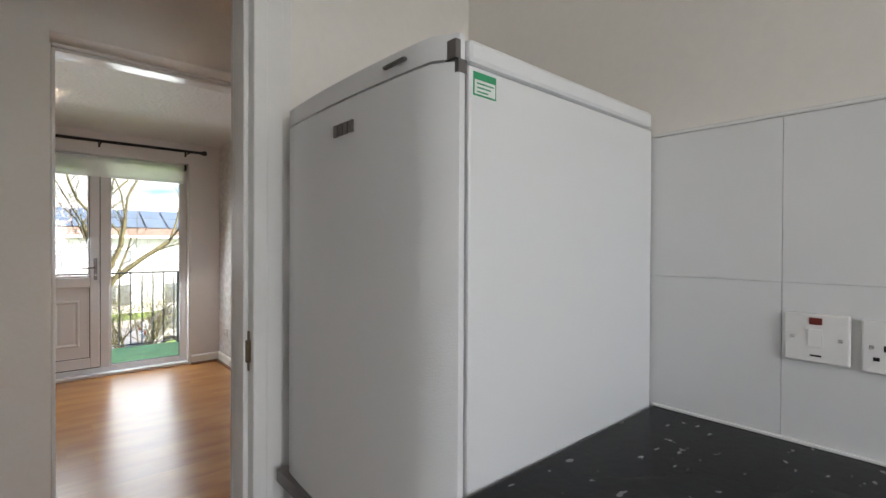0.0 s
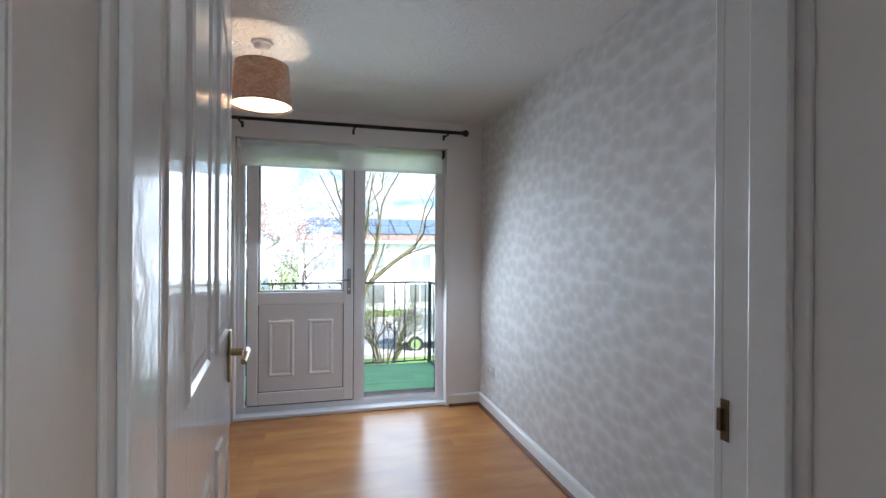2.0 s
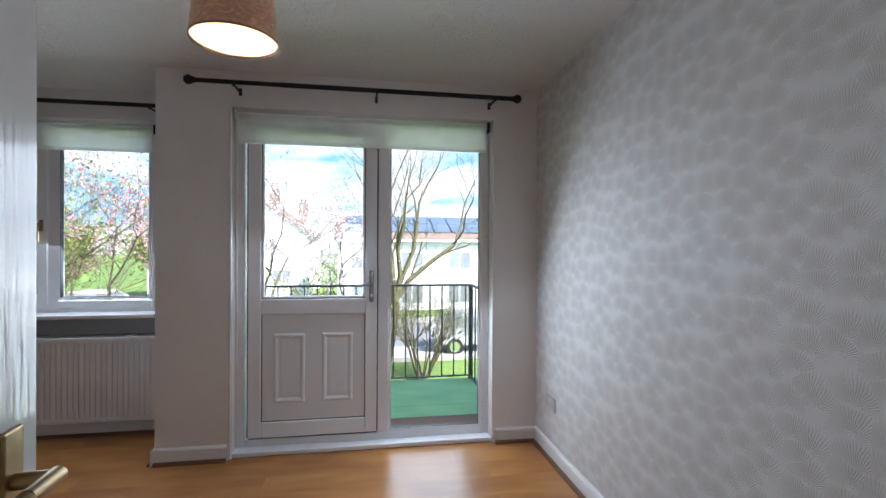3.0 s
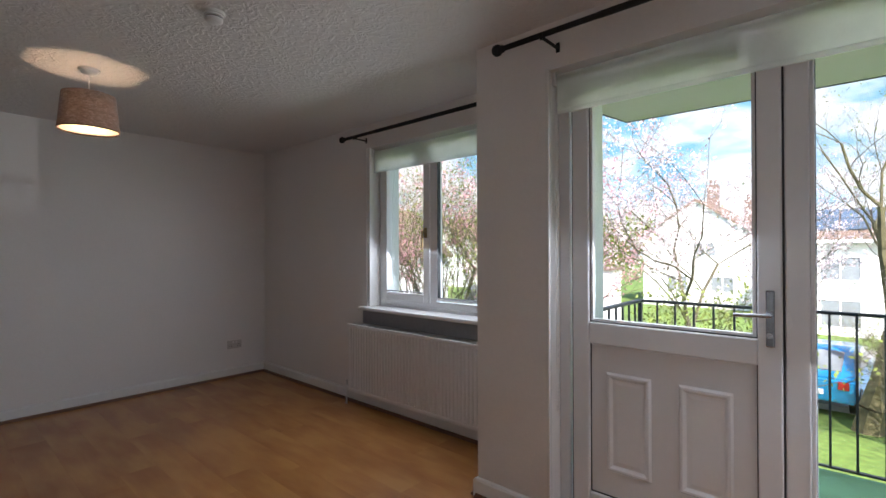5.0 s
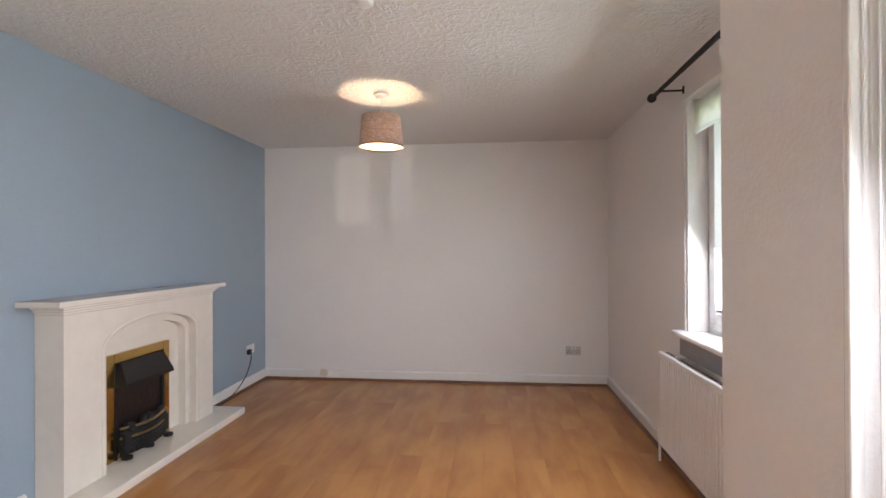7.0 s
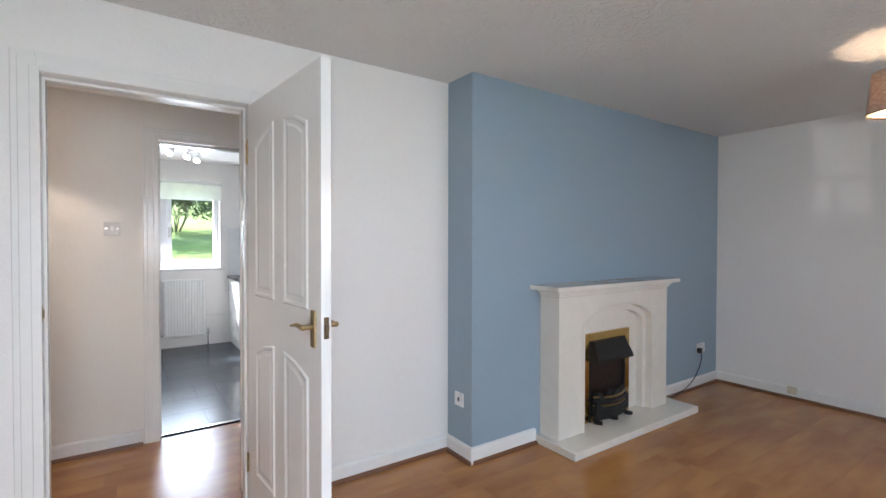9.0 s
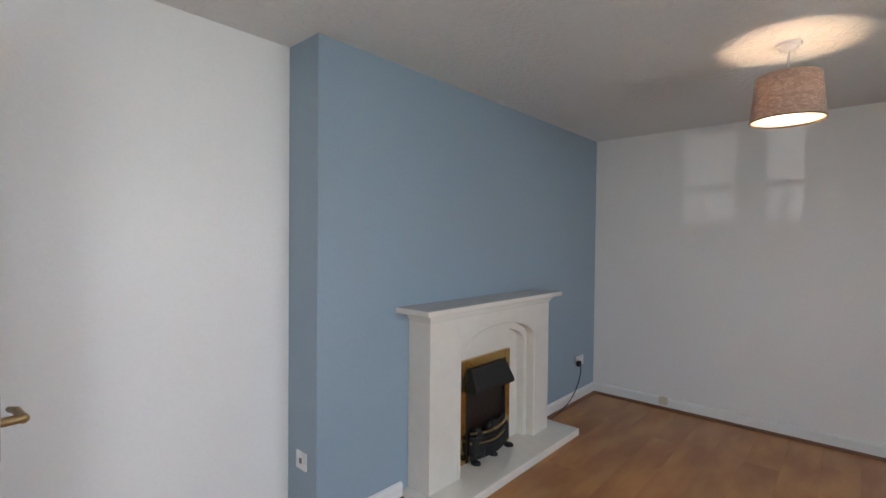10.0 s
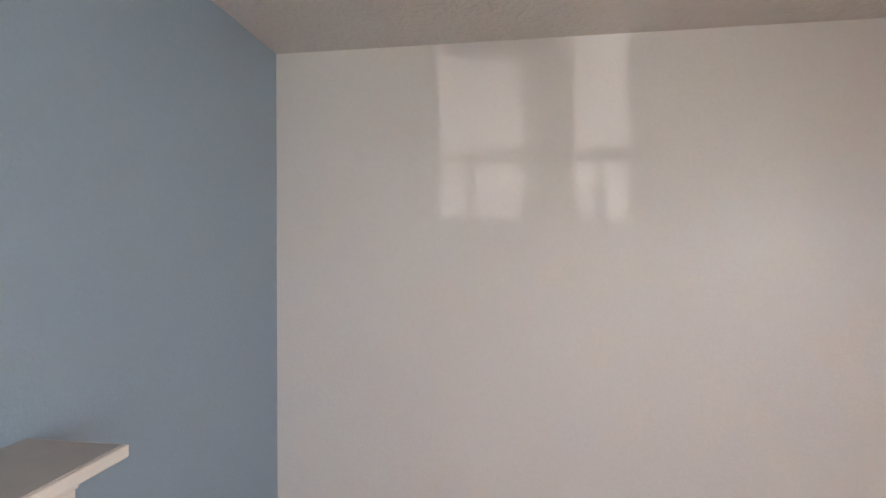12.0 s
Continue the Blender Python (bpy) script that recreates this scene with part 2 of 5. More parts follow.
UPVC = surface("upvc_white", (0.82, 0.82, 0.83), 0.25, vary=0.015, bump=0.0)
GASKET = surface("rubber_gasket", (0.03, 0.03, 0.035), 0.5, bump=0.0)
ARTEX = artex_material()
PAPER = wallpaper_material()
OAK = laminate_material("laminate_oak", (0.335, 0.134, 0.038), (0.455, 0.203, 0.059), 0.035)
BEAD = surface("oak_beading", (0.17, 0.07, 0.032), 0.4, grain=30, vary=0.2, stretch=(2, 2, 20))
GLASS = glass_material()
IRON = surface("black_iron", (0.011, 0.011, 0.012), 0.55, metal=0.3, vary=0.3, bump=0.05)
BRASS = surface("brass", (0.60, 0.40, 0.14), 0.22, metal=1.0, vary=0.10, bump=0.02)
DARKBRASS = surface("tarnished_brass", (0.14, 0.10, 0.055), 0.4, metal=0.8, vary=0.4, bump=0.05)
OLDBRASS = surface("old_brass", (0.36, 0.26, 0.13), 0.32, metal=1.0, vary=0.25, bump=0.03)
STEEL = surface("dark_chrome", (0.33, 0.34, 0.36), 0.16, metal=1.0, vary=0.05, bump=0.0)
CHROME = surface("chrome", (0.75, 0.75, 0.76), 0.12, metal=1.0, vary=0.05, bump=0.0)
DARKERPLASTIC = surface("darker_plastic", (0.56, 0.53, 0.50), 0.3, vary=0.03, bump=0.0)
PLASTIC = surface("white_plastic", (0.80, 0.79, 0.77), 0.28, vary=0.02, bump=0.0)
IVORY = surface("ivory_plastic", (0.62, 0.54, 0.42), 0.4, vary=0.05, bump=0.02)
GREYKNOB = surface("grey_plastic", (0.13, 0.12, 0.115), 0.4, vary=0.1, bump=0.02)
DARK = surface("dark_plastic", (0.010, 0.0095, 0.0095), 0.55, vary=0.2, bump=0.02)
ENAMEL = surface("radiator_enamel", (0.80, 0.79, 0.775), 0.3, vary=0.02, bump=0.03)
WHITEGOODS = surface("fridge_enamel", (0.76, 0.765, 0.77), 0.24, grain=300, vary=0.012, bump=0.03, bump_scale=450)
# grey that puts the shade below the window board into the apron's colour
APRON_SHADE = surface("apron_shade_grey", (0.27, 0.27, 0.275), 0.6, vary=0.1)
STONE = surface("cream_marble", (0.76, 0.705, 0.63), 0.20, grain=14, vary=0.05, big=2.2, bump=0.012, rough_vary=0.05)
BLIND = cloth_material("blind_cloth", (0.94, 0.94, 0.93), 0.95, weave=500)
SHADE = shade_material()
RENDERED = surface("white_render", (0.80, 0.80, 0.78), 0.8, grain=70, vary=0.05, bump=0.3)
TURF = surface("artificial_turf", (0.42, 0.82, 0.38), 0.9, grain=180, vary=0.35, big=3.0, bump=0.5, bump_scale=220)
RAILPAINT = surface("rail_paint_dark", (0.028, 0.036, 0.045), 0.4, vary=0.2, bump=0.1)


# ---- shapes ----
def box(bm, x0, x1, y0, y1, z0, z1, bevel=0.0, seg=2):
    m = Matrix.Translation(((x0 + x1) / 2, (y0 + y1) / 2, (z0 + z1) / 2)) @ Matrix.Diagonal((x1 - x0, y1 - y0, z1 - z0, 1))
    r = bmesh.ops.create_cube(bm, size=1, matrix=m)
    if bevel:
        edges = list({e for v in r["verts"] for e in v.link_edges})
        bmesh.ops.bevel(bm, geom=edges, offset=bevel, segments=seg, affect="EDGES", profile=0.5)
    return bm


def boxes(*rows, bevel=0.0):
    bm = bmesh.new()
    for r in rows:
        box(bm, *r, bevel=bevel)
    return bm


def rod(bm, a, b, r, r2=None, seg=14):
    a, b = Vector(a), Vector(b)
    q = (b - a).to_track_quat("Z", "Y").to_matrix().to_4x4()
    bmesh.ops.create_cone(bm, cap_ends=True, segments=seg, radius1=r, radius2=r if r2 is None else r2, depth=(b - a).length, matrix=Matrix.Translation((a + b) / 2) @ q)
    return bm


def rods(*rows, seg=14):
    bm = bmesh.new()
    for r in rows:
        rod(bm, *r, seg=seg)
    return bm


def ball(bm, c, r, scale=(1, 1, 1), seg=16):
    bmesh.ops.create_uvsphere(bm, u_segments=seg, v_segments=seg // 2 + 2, radius=r, matrix=Matrix.Translation(c) @ Matrix.Diagonal((*scale, 1)))
    return bm


def lathe(bm, profile, c=(0, 0, 0), seg=32, m=Matrix()):
    """A turned shape from (radius, height) pairs, about the z axis of m."""
    rings = []
    for r, h in profile:
        rings.append([bm.verts.new(m @ (Vector(c) + Vector((r * math.cos(2 * math.pi * i / seg), r * math.sin(2 * math.pi * i / seg), h)))) for i in range(seg)])
    for a, b in zip(rings, rings[1:]):
        for i in range(seg):
            bm.faces.new((a[i], a[(i + 1) % seg], b[(i + 1) % seg], b[i]))
    return bm


def tube(points, r, seg=8):
    bm = bmesh.new()
    for a, b in zip(points, points[1:]):
        rod(bm, a, b, r, seg=seg)
        ball(bm, b, r, seg=seg)
    return bm


def prism(bm, outline, y0, y1, axis="y"):
    """An outline of (u, z) pairs pushed from y0 to y1; axis x swaps the roles of x and y."""
    def put(u, z, d):
        return (u, d, z) if axis == "y" else (d, u, z)
    a = [bm.verts.new(put(u, z, y0)) for u, z in outline]
    b = [bm.verts.new(put(u, z, y1)) for u, z in outline]
    bm.faces.new(a)
    bm.faces.new(b[::-1])
    n = len(outline)
    for i in range(n):
        bm.faces.new((a[i], b[i], b[(i + 1) % n], a[(i + 1) % n]))
    return bm


def part(name, bm, material, parent=None, label="", smooth=False):
    """Links a bmesh as one mesh object, under a thing or a part."""
    bmesh.ops.recalc_face_normals(bm, faces=bm.faces[:])
    me = bpy.data.meshes.new(name)
    bm.to_mesh(me)
    bm.free()
    me.materials.append(material)
    if smooth:
        me.polygons.foreach_set("use_smooth", [True] * len(me.polygons))
        me.set_sharp_from_angle(angle=radians(38))
    ob = new(name, me)
    if parent is not None:
        ob.parent = parent
        FRAME[ob.name] = FRAME[parent.name]
        me.transform(FRAME[parent.name])
    if label:
        ob["label"] = label
    return ob


FRAME = {}      # from the place's coordinates to those of each thing


def thing(name, m, label, category, group="", own=False):
    """An Empty at the base of a thing. Its parts are drawn in the place's coordinates, or in the thing's own."""
    ob = new(name)
    FRAME[ob.name] = Matrix() if own else m.inverted()
    ob.empty_display_size = 0.05
    ob.matrix_world = m
    return tagged(ob, label, category, group)


def structure(name, bm, material, label="", category=""):
    return tagged(part(name, bm, material), label, category, kind="structure")


# ---- the rooms: plan in metres ----
XE, XW, XP, XB = 1.612, -4.185, -0.790, -1.120
YB, YW, YS, YR, YH = 6.43, 6.981, 3.488, 3.232, 2.985
YK1, YK0 = 2.02, 1.90                  # hall and kitchen faces of the wall between them
CEIL = 2.4
YF = 3.10                              # hall edge of the living room door lining; plaster reveal from here to the hall
DX0, DX1, DTOP = 0.087, 0.940, 2.080      # living room doorway
KX0, KX1 = -0.365, 0.468                 # kitchen doorway
KXE, KXW, KYS = 1.120, -1.13, -1.10     # kitchen walls
BX0, BX1, BTOP = -0.363, 1.303, 2.178   # balcony door opening
WX0, WX1, WZ0, WTOP = -2.40, -1.01, 0.815, 2.2
NWX0, NWX1, NWZ0, NWTOP = -0.42, 0.69, 1.02, 2.12   # kitchen window opening

structure("wall_north_balcony", prism(bmesh.new(), [(XP, -0.2), (BX0, -0.2), (BX0, BTOP), (BX1, BTOP), (BX1, -0.2), (XE + 0.25, -0.2), (XE + 0.25, 2.6), (XP, 2.6)], YB, 6.62), WALL)
structure("wall_balcony_step", boxes((BX0, BX1, YB + 0.06, 6.62, -0.2, 0.02)), WALL)
structure("wall_north_window", boxes((XW - 0.25, WX0, YW, 7.26, -0.2, 2.6), (WX1, XP, YW, 7.26, -0.2, 2.6), (WX0, WX1, YW, 7.26, WTOP, 2.6), (WX0, WX1, YW, 7.26, -0.2, WZ0)), WALL)
structure("wall_pier", boxes((XP, -0.462, 6.624, 7.30, -0.2, 2.6)), WALL)
structure("wall_pier_skin", boxes((XP - 0.003, XP + 0.02, YB + 0.001, YW, -0.1, 2.5)), WALL)
structure("wall_east", boxes((XE, XE + 0.12, YH, YB, -0.2, 2.6)), PAPER, "wall papered in pale embossed fan pattern", "wall")
structure("wall_west", boxes((XW - 0.25, XW, YS - 0.4, YW, -0.2, 2.6)), WALL)
structure("wall_south_living", boxes((XB, DX0, YF, YR, -0.2, 2.6), (DX1, 1.70, YF, YR, -0.2, 2.6), (DX0, DX1, YF, YR, DTOP, 2.6)), WALL)
structure("wall_hall_north", boxes((2.46, 3.6, YH, YR, -0.2, 2.6), (1.70, 2.46, YH, YR, DTOP, 2.6)), WALL_HALL)
structure("wall_behind_breast", boxes((XW - 0.25, XB - 0.003, YH, YS - 0.404, -0.2, 2.6)), WALL)
structure("wall_reveal_living", boxes((XB, DX0 + 0.022, YH, YF, -0.2, 2.6), (DX1 - 0.022, 1.70, YH, YF, -0.2, 2.6), (DX0 + 0.022, DX1 - 0.022, YH, YF, DTOP - 0.020, 2.6)), WALL_HALL, "plastered reveal of the living room doorway", "wall")
structure("hall_wall_skin", boxes((-1.6, DX0 + 0.020, YH - 0.003, YH + 0.02, 0, CEIL), (DX1 - 0.020, 1.698, YH - 0.003, YH + 0.02, 0, CEIL), (DX0 + 0.020, DX1 - 0.020, YH - 0.003, YH + 0.02, DTOP - 0.018, CEIL)), WALL_HALL)
structure("chimney_breast", boxes((XW, XB, YR - 0.14, YS, -0.2, 2.6)), BLUE, "wall painted slate blue behind the fireplace", "wall")
structure("wall_hall_south", boxes((-1.6, KX0, YK0, YK1, -0.2, 2.6), (KX1, 3.6, YK0, YK1, -0.2, 2.6), (KX0, KX1, YK0, YK1, DTOP, 2.6)), WALL_HALL)
structure("wall_hall_west", boxes((-1.6, -1.5, YK1, YH - 0.004, -0.2, 2.6)), WALL_HALL)
structure("wall_hall_east", boxes((3.5, 3.6, YK1, YH - 0.004, -0.2, 2.6)), WALL_HALL)
structure("wall_kitchen_east", boxes((KXE, KXE + 0.12, KYS, YK0, -0.2, 2.6)), WALL_HALL)
structure("wall_kitchen_west", boxes((KXW - 0.12, KXW, KYS, YK0, -0.2, 2.6)), WALL)
structure("wall_kitchen_south", boxes((KXW - 0.12, NWX0, KYS - 0.28, KYS, -0.2, 2.6), (NWX1, KXE + 0.12, KYS - 0.28, KYS, -0.2, 2.6), (NWX0, NWX1, KYS - 0.28, KYS, NWTOP, 2.6), (NWX0, NWX1, KYS - 0.28, KYS, -0.2, NWZ0)), WALL)
structure("wall_kitchen_north_end", boxes((-1.72, -1.6, YK0, YK1, -0.2, 2.6)), WALL)
structure("wall_room_east_end", boxes((1.9, 3.6, 4.2, 4.3, -0.2, 2.6), (3.5, 3.6, YR, 4.2, -0.2, 2.6), (XE + 0.12, 1.9, 4.2, 4.3, -0.2, 2.6)), WALL)
structure("ceiling_living", boxes((XW - 0.1, XE + 0.1, YH - 0.2, 7.2, CEIL, CEIL + 0.1)), ARTEX, "white swirled textured plaster ceiling", "ceiling")
structure("ceiling_hall", boxes((-1.6, 3.6, YK0, YH - 0.2, CEIL, CEIL + 0.1), (XE + 0.1, 3.6, YH - 0.2, 4.3, CEIL, CEIL + 0.1)), WALL_HALL)
structure("ceiling_kitchen", boxes((KXW - 0.12, KXE + 0.12, KYS - 0.2, YK0, CEIL, CEIL + 0.1)), WALL)
SUB = surface("subfloor", (0.10, 0.05, 0.025), 0.6)
structure("floor", boxes((XW, XE, YH, 7.0, -0.2, -0.008), (-1.6, 3.6, YK0 + 0.05, YH, -0.2, -0.008), (XE, 3.6, YH, 4.3, -0.2, -0.008)), SUB, "orange-brown oak laminate floor", "floor")
SLATE = surface("kitchen_vinyl_dark", (0.020, 0.026, 0.034), 0.24, grain=25, vary=0.5, big=4, bump=0.06)
structure("kitchen_floor", boxes((KXW, KXE, KYS, YK0 + 0.05, -0.2, 0.0)), SLATE, "dark slate-look kitchen floor", "floor")

# ---- doors, windows and trim ----
def inset(outline, d):
    us, zs = [u for u, _ in outline], [z for _, z in outline]
    cu, cz, hu, hz = (min(us) + max(us)) / 2, (min(zs) + max(zs)) / 2, (max(us) - min(us)) / 2, (max(zs) - min(zs)) / 2
    return [(cu + (u - cu) * (1 - d / hu), cz + (z - cz) * (1 - d / hz)) for u, z in outline]


def moulded(outline, y, out, rim=0.007, width=0.022, field=0.05, rise=0.005):
    """A moulded panel: an outer bead, a hollow and a raised field, standing on the face at y towards out (+1 or -1)."""
    bm = bmesh.new()
    steps = [(0, -0.001), (width * 0.3, rim), (width * 0.6, rim), (width, 0.0012), (field * 0.75, 0.0012), (field, rise)]
    loops = [[bm.verts.new((u, y + out * h, z)) for u, z in inset(outline, d)] for d, h in steps]
    n = len(outline)
    for a, b in zip(loops, loops[1:]):
        for i in range(n):
            bm.faces.new((a[i], a[(i + 1) % n], b[(i + 1) % n], b[i]))
    bm.faces.new(loops[-1])
    return bm


def rect(u0, u1, z0, z1):
    return [(u0, z0), (u1, z0), (u1, z1), (u0, z1)]


def frame_boxes(x0, x1, z0, z1, w, y0, y1, bevel=0.004):
    return boxes((x0, x0 + w, y0, y1, z0, z1), (x1 - w, x1, y0, y1, z0, z1), (x0 + w, x1 - w, y0, y1, z1 - w, z1), (x0 + w, x1 - w, y0, y1, z0, z0 + w), bevel=bevel)


def pane(name, x0, x1, y, z0, z1, parent):
    g = part(name, boxes((x0, x1, y, y + 0.02, z0, z1)), GLASS, parent)
    g.visible_shadow = False
    return g


# balcony door set
FY0, FY1 = 6.535, 6.605
bd = tagged(new("door_1"), "white upvc balcony door with glazed side light", "door", kind="structure")
FRAME[bd.name] = Matrix()
part("outer_frame", frame_boxes(BX0, BX1, 0.02, BTOP, 0.055, FY0, FY1), UPVC, bd)
part("mullion", boxes((0.538, 0.612, FY0 - 0.004, FY1, 0.075, BTOP - 0.055), bevel=0.005), UPVC, bd)
LX0, LX1, LZ0, LZ1 = -0.285, 0.532, 0.088, 2.10
part("threshold", boxes((BX0, BX1, 6.45, 6.56, 0.0, 0.03), bevel=0.006), UPVC, bd)
leaf = part("door_leaf", boxes((LX0, -0.205, FY0 - 0.018, FY1 - 0.01, LZ0, LZ1), (0.455, LX1, FY0 - 0.018, FY1 - 0.01, LZ0, LZ1), (-0.205, 0.455, FY0 - 0.018, FY1 - 0.01, LZ1 - 0.08, LZ1), (-0.205, 0.455, FY0 - 0.018, FY1 - 0.01, 0.88, 0.98), (-0.205, 0.455, FY0 - 0.018, FY1 - 0.01, LZ0, 0.186), bevel=0.006), UPVC, bd)
part("lower_panel", boxes((-0.205, 0.455, FY0 + 0.004, FY1 - 0.02, 0.186, 0.88)), UPVC, leaf)
for u0 in (-0.130, 0.176):
    part("raised_panel", moulded(rect(u0, u0 + 0.198, 0.305, 0.755), FY0 + 0.004, -1, rim=0.012, width=0.03, field=0.05, rise=0.003), UPVC, leaf)
part("seal", boxes((LX0 - 0.008, LX0 - 0.001, FY0 - 0.004, FY0 + 0.01, LZ0, LZ1), (LX1, LX1 + 0.006, FY0 - 0.006, FY0 + 0.01, LZ0, LZ1), (LX0, LX1, FY0 - 0.004, FY0 + 0.01, LZ0 - 0.009, LZ0 - 0.002), (-0.205, -0.200, FY0 + 0.001, FY0 + 0.01, 0.186, 0.88), (0.450, 0.455, FY0 + 0.001, FY0 + 0.01, 0.186, 0.88), (-0.2, 0.45, FY0 + 0.001, FY0 + 0.01, 0.186, 0.191), (-0.205, -0.199, FY0, FY0 + 0.03, 0.98, 2.04), (-0.199, 0.45, FY0, FY0 + 0.03, 0.98, 0.986), (0.449, 0.455, FY0, FY0 + 0.03, 0.98, 2.04)), GASKET, bd, "thin black rubber seal")
part("glazing_bead", frame_boxes(-0.2, 0.45, 0.985, 2.04, 0.012, FY0 - 0.006, FY0 + 0.02, 0.002), UPVC, leaf)
pane("pane", -0.2, 0.45, 6.565, 0.98, 2.05, leaf)
part("side_bead", frame_boxes(0.612, 1.25, 0.075, BTOP - 0.055, 0.014, FY0 + 0.004, FY0 + 0.04, 0.003), UPVC, bd)
part("side_seal", frame_boxes(0.624, 1.238, 0.088, BTOP - 0.07, 0.004, FY0 + 0.010, FY0 + 0.036, 0.0), GASKET, bd)
pane("pane", 0.62, 1.24, 6.565, 0.085, 2.14, bd)
hb = boxes((0.482, 0.510, FY0 - 0.03, FY0 - 0.018, 0.955, 1.165), bevel=0.005)
dh = part("door_handle", hb, STEEL, bd, "chrome lever handle on a long plate")
part("lever", rods(((0.496, FY0 - 0.03, 1.075), (0.496, FY0 - 0.065, 1.075), 0.009), ((0.503, FY0 - 0.062, 1.075), (0.385, FY0 - 0.062, 1.070), 0.008, 0.007)), STEEL, dh, smooth=True)
part("lock_cylinder", rods(((0.496, FY0 - 0.018, 1.0), (0.496, FY0 - 0.042, 1.0), 0.011)), CHROME, dh, smooth=True)
# rounded plaster edge beads beside the reveal
structure("reveal_edge", boxes((BX0 - 0.014, BX0 + 0.003, YB - 0.005, YB + 0.02, 0.0, BTOP + 0.01), (BX1 - 0.003, BX1 + 0.012, YB - 0.004, YB + 0.02, 0.0, BTOP + 0.01), bevel=0.004), GLOSS)

# living room window
w1 = tagged(new("window_1"), "white upvc casement window in two lights", "window", kind="structure")
FRAME[w1.name] = Matrix()
part("window_frame", frame_boxes(WX0 + 0.035, WX1 - 0.03, WZ0 + 0.055, WTOP, 0.05, 7.10, 7.17), UPVC, w1)
part("bottom_packer", boxes((WX0 + 0.002, WX1 - 0.002, 7.104, 7.168, 0.817, 0.869)), UPVC, w1)
part("mullion", boxes((-1.775, -1.70, 7.10, 7.17, WZ0 + 0.10, WTOP - 0.05), bevel=0.004), UPVC, w1)
sash = part("casement", frame_boxes(-2.325, -1.765, 0.905, 2.16, 0.062, 7.085, 7.145), UPVC, w1)
part("seal", frame_boxes(-2.27, -1.825, 0.98, 2.10, 0.005, 7.09, 7.13, 0.0), GASKET, sash)
pane("pane", -2.27, -1.825, 7.12, 0.98, 2.1, sash)
part("casement_handle", boxes((-1.803, -1.785, 7.065, 7.085, 1.42, 1.50), (-1.800, -1.788, 7.035, 7.068, 1.46, 1.478), (-1.801, -1.787, 7.032, 7.046, 1.34, 1.478), bevel=0.004), OLDBRASS, sash, "dark metal window handle")
part("fixed_bead", frame_boxes(-1.70, -1.09, 0.935, 2.15, 0.016, 7.092, 7.13, 0.003), UPVC, w1)
part("seal", frame_boxes(-1.686, -1.104, 0.949, 2.136, 0.005, 7.094, 7.128, 0.0), GASKET, w1)
pane("pane", -1.69, -1.1, 7.12, 0.94, 2.14, w1)
part("window_sill", boxes((WX0 - 0.045, WX1 + 0.06, 6.918, 7.10, 0.815, 0.845), bevel=0.009), GLOSS, w1, "white gloss painted window board")
# strip under the sill, coloured dark for the shade that falls there
part("sill_apron_shade", boxes((WX0 - 0.035, WX1 + 0.04, 6.962, 6.979, 0.70, 0.814), bevel=0.004), APRON_SHADE, w1)
part("reveal_trim", boxes((WX0, WX0 + 0.034, 6.985, 7.10, 0.845, WTOP), bevel=0.004), GLOSS, w1)


def skirting(name, runs):
    """Runs of (x0, y0, x1, y1, side): a board with a rounded top and a brown bead at its foot, standing off the wall towards side."""
    board, bead = bmesh.new(), bmesh.new()
    for x0, y0, x1, y1, s in runs:
        if x0 == x1:
            o = [(x0, 0.0), (x0 + s * 0.018, 0.0), (x0 + s * 0.018, 0.085), (x0 + s * 0.012, 0.096), (x0, 0.1)]
            prism(board, o, y0, y1)
            prism(bead, [(x0 + s * 0.018, 0.0), (x0 + s * 0.037, 0.0), (x0 + s * 0.034, 0.014), (x0 + s * 0.018, 0.021)], y0, y1)
        else:
            o = [(y0, 0.0), (y0 + s * 0.018, 0.0), (y0 + s * 0.018, 0.085), (y0 + s * 0.012, 0.096), (y0, 0.1)]
            prism(board, o, x0, x1, "x")
            prism(bead, [(y0 + s * 0.018, 0.0), (y0 + s * 0.037, 0.0), (y0 + s * 0.034, 0.014), (y0 + s * 0.018, 0.021)], x0, x1, "x")
    structure("baseboard_" + name, board, GLOSS, "white gloss skirting board", "skirting")
    structure("trim_" + name, bead, BEAD, "brown quarter-round floor bead", "trim")


skirting("living", [(XE, YR, XE, YB, -1), (BX1 + 0.02, YB, XE, YB, -1), (XP - 0.003, YB, BX0 - 0.02, YB, -1), (XP - 0.003, YB - 0.018, XP - 0.003, YW, -1), (XW, YW, XP - 0.003, YW, -1), (XW, YS, XW, YW, 1),
                    (XW, YS, -3.16, YS, 1), (-1.66, YS, XB, YS, 1), (XB, YR, XB, YS + 0.018, 1), (XB, YR, DX0 - 0.06, YR, 1), (DX1 + 0.06, YR, XE, YR, 1)])
skirting("hall", [(-1.5, YH - 0.003, DX0 - 0.03, YH - 0.003, -1), (DX1 + 0.03, YH - 0.003, 1.68, YH - 0.003, -1), (KX1 + 0.07, YK1, 3.5, YK1, 1), (-1.5, YK1, KX0 - 0.07, YK1, 1)])


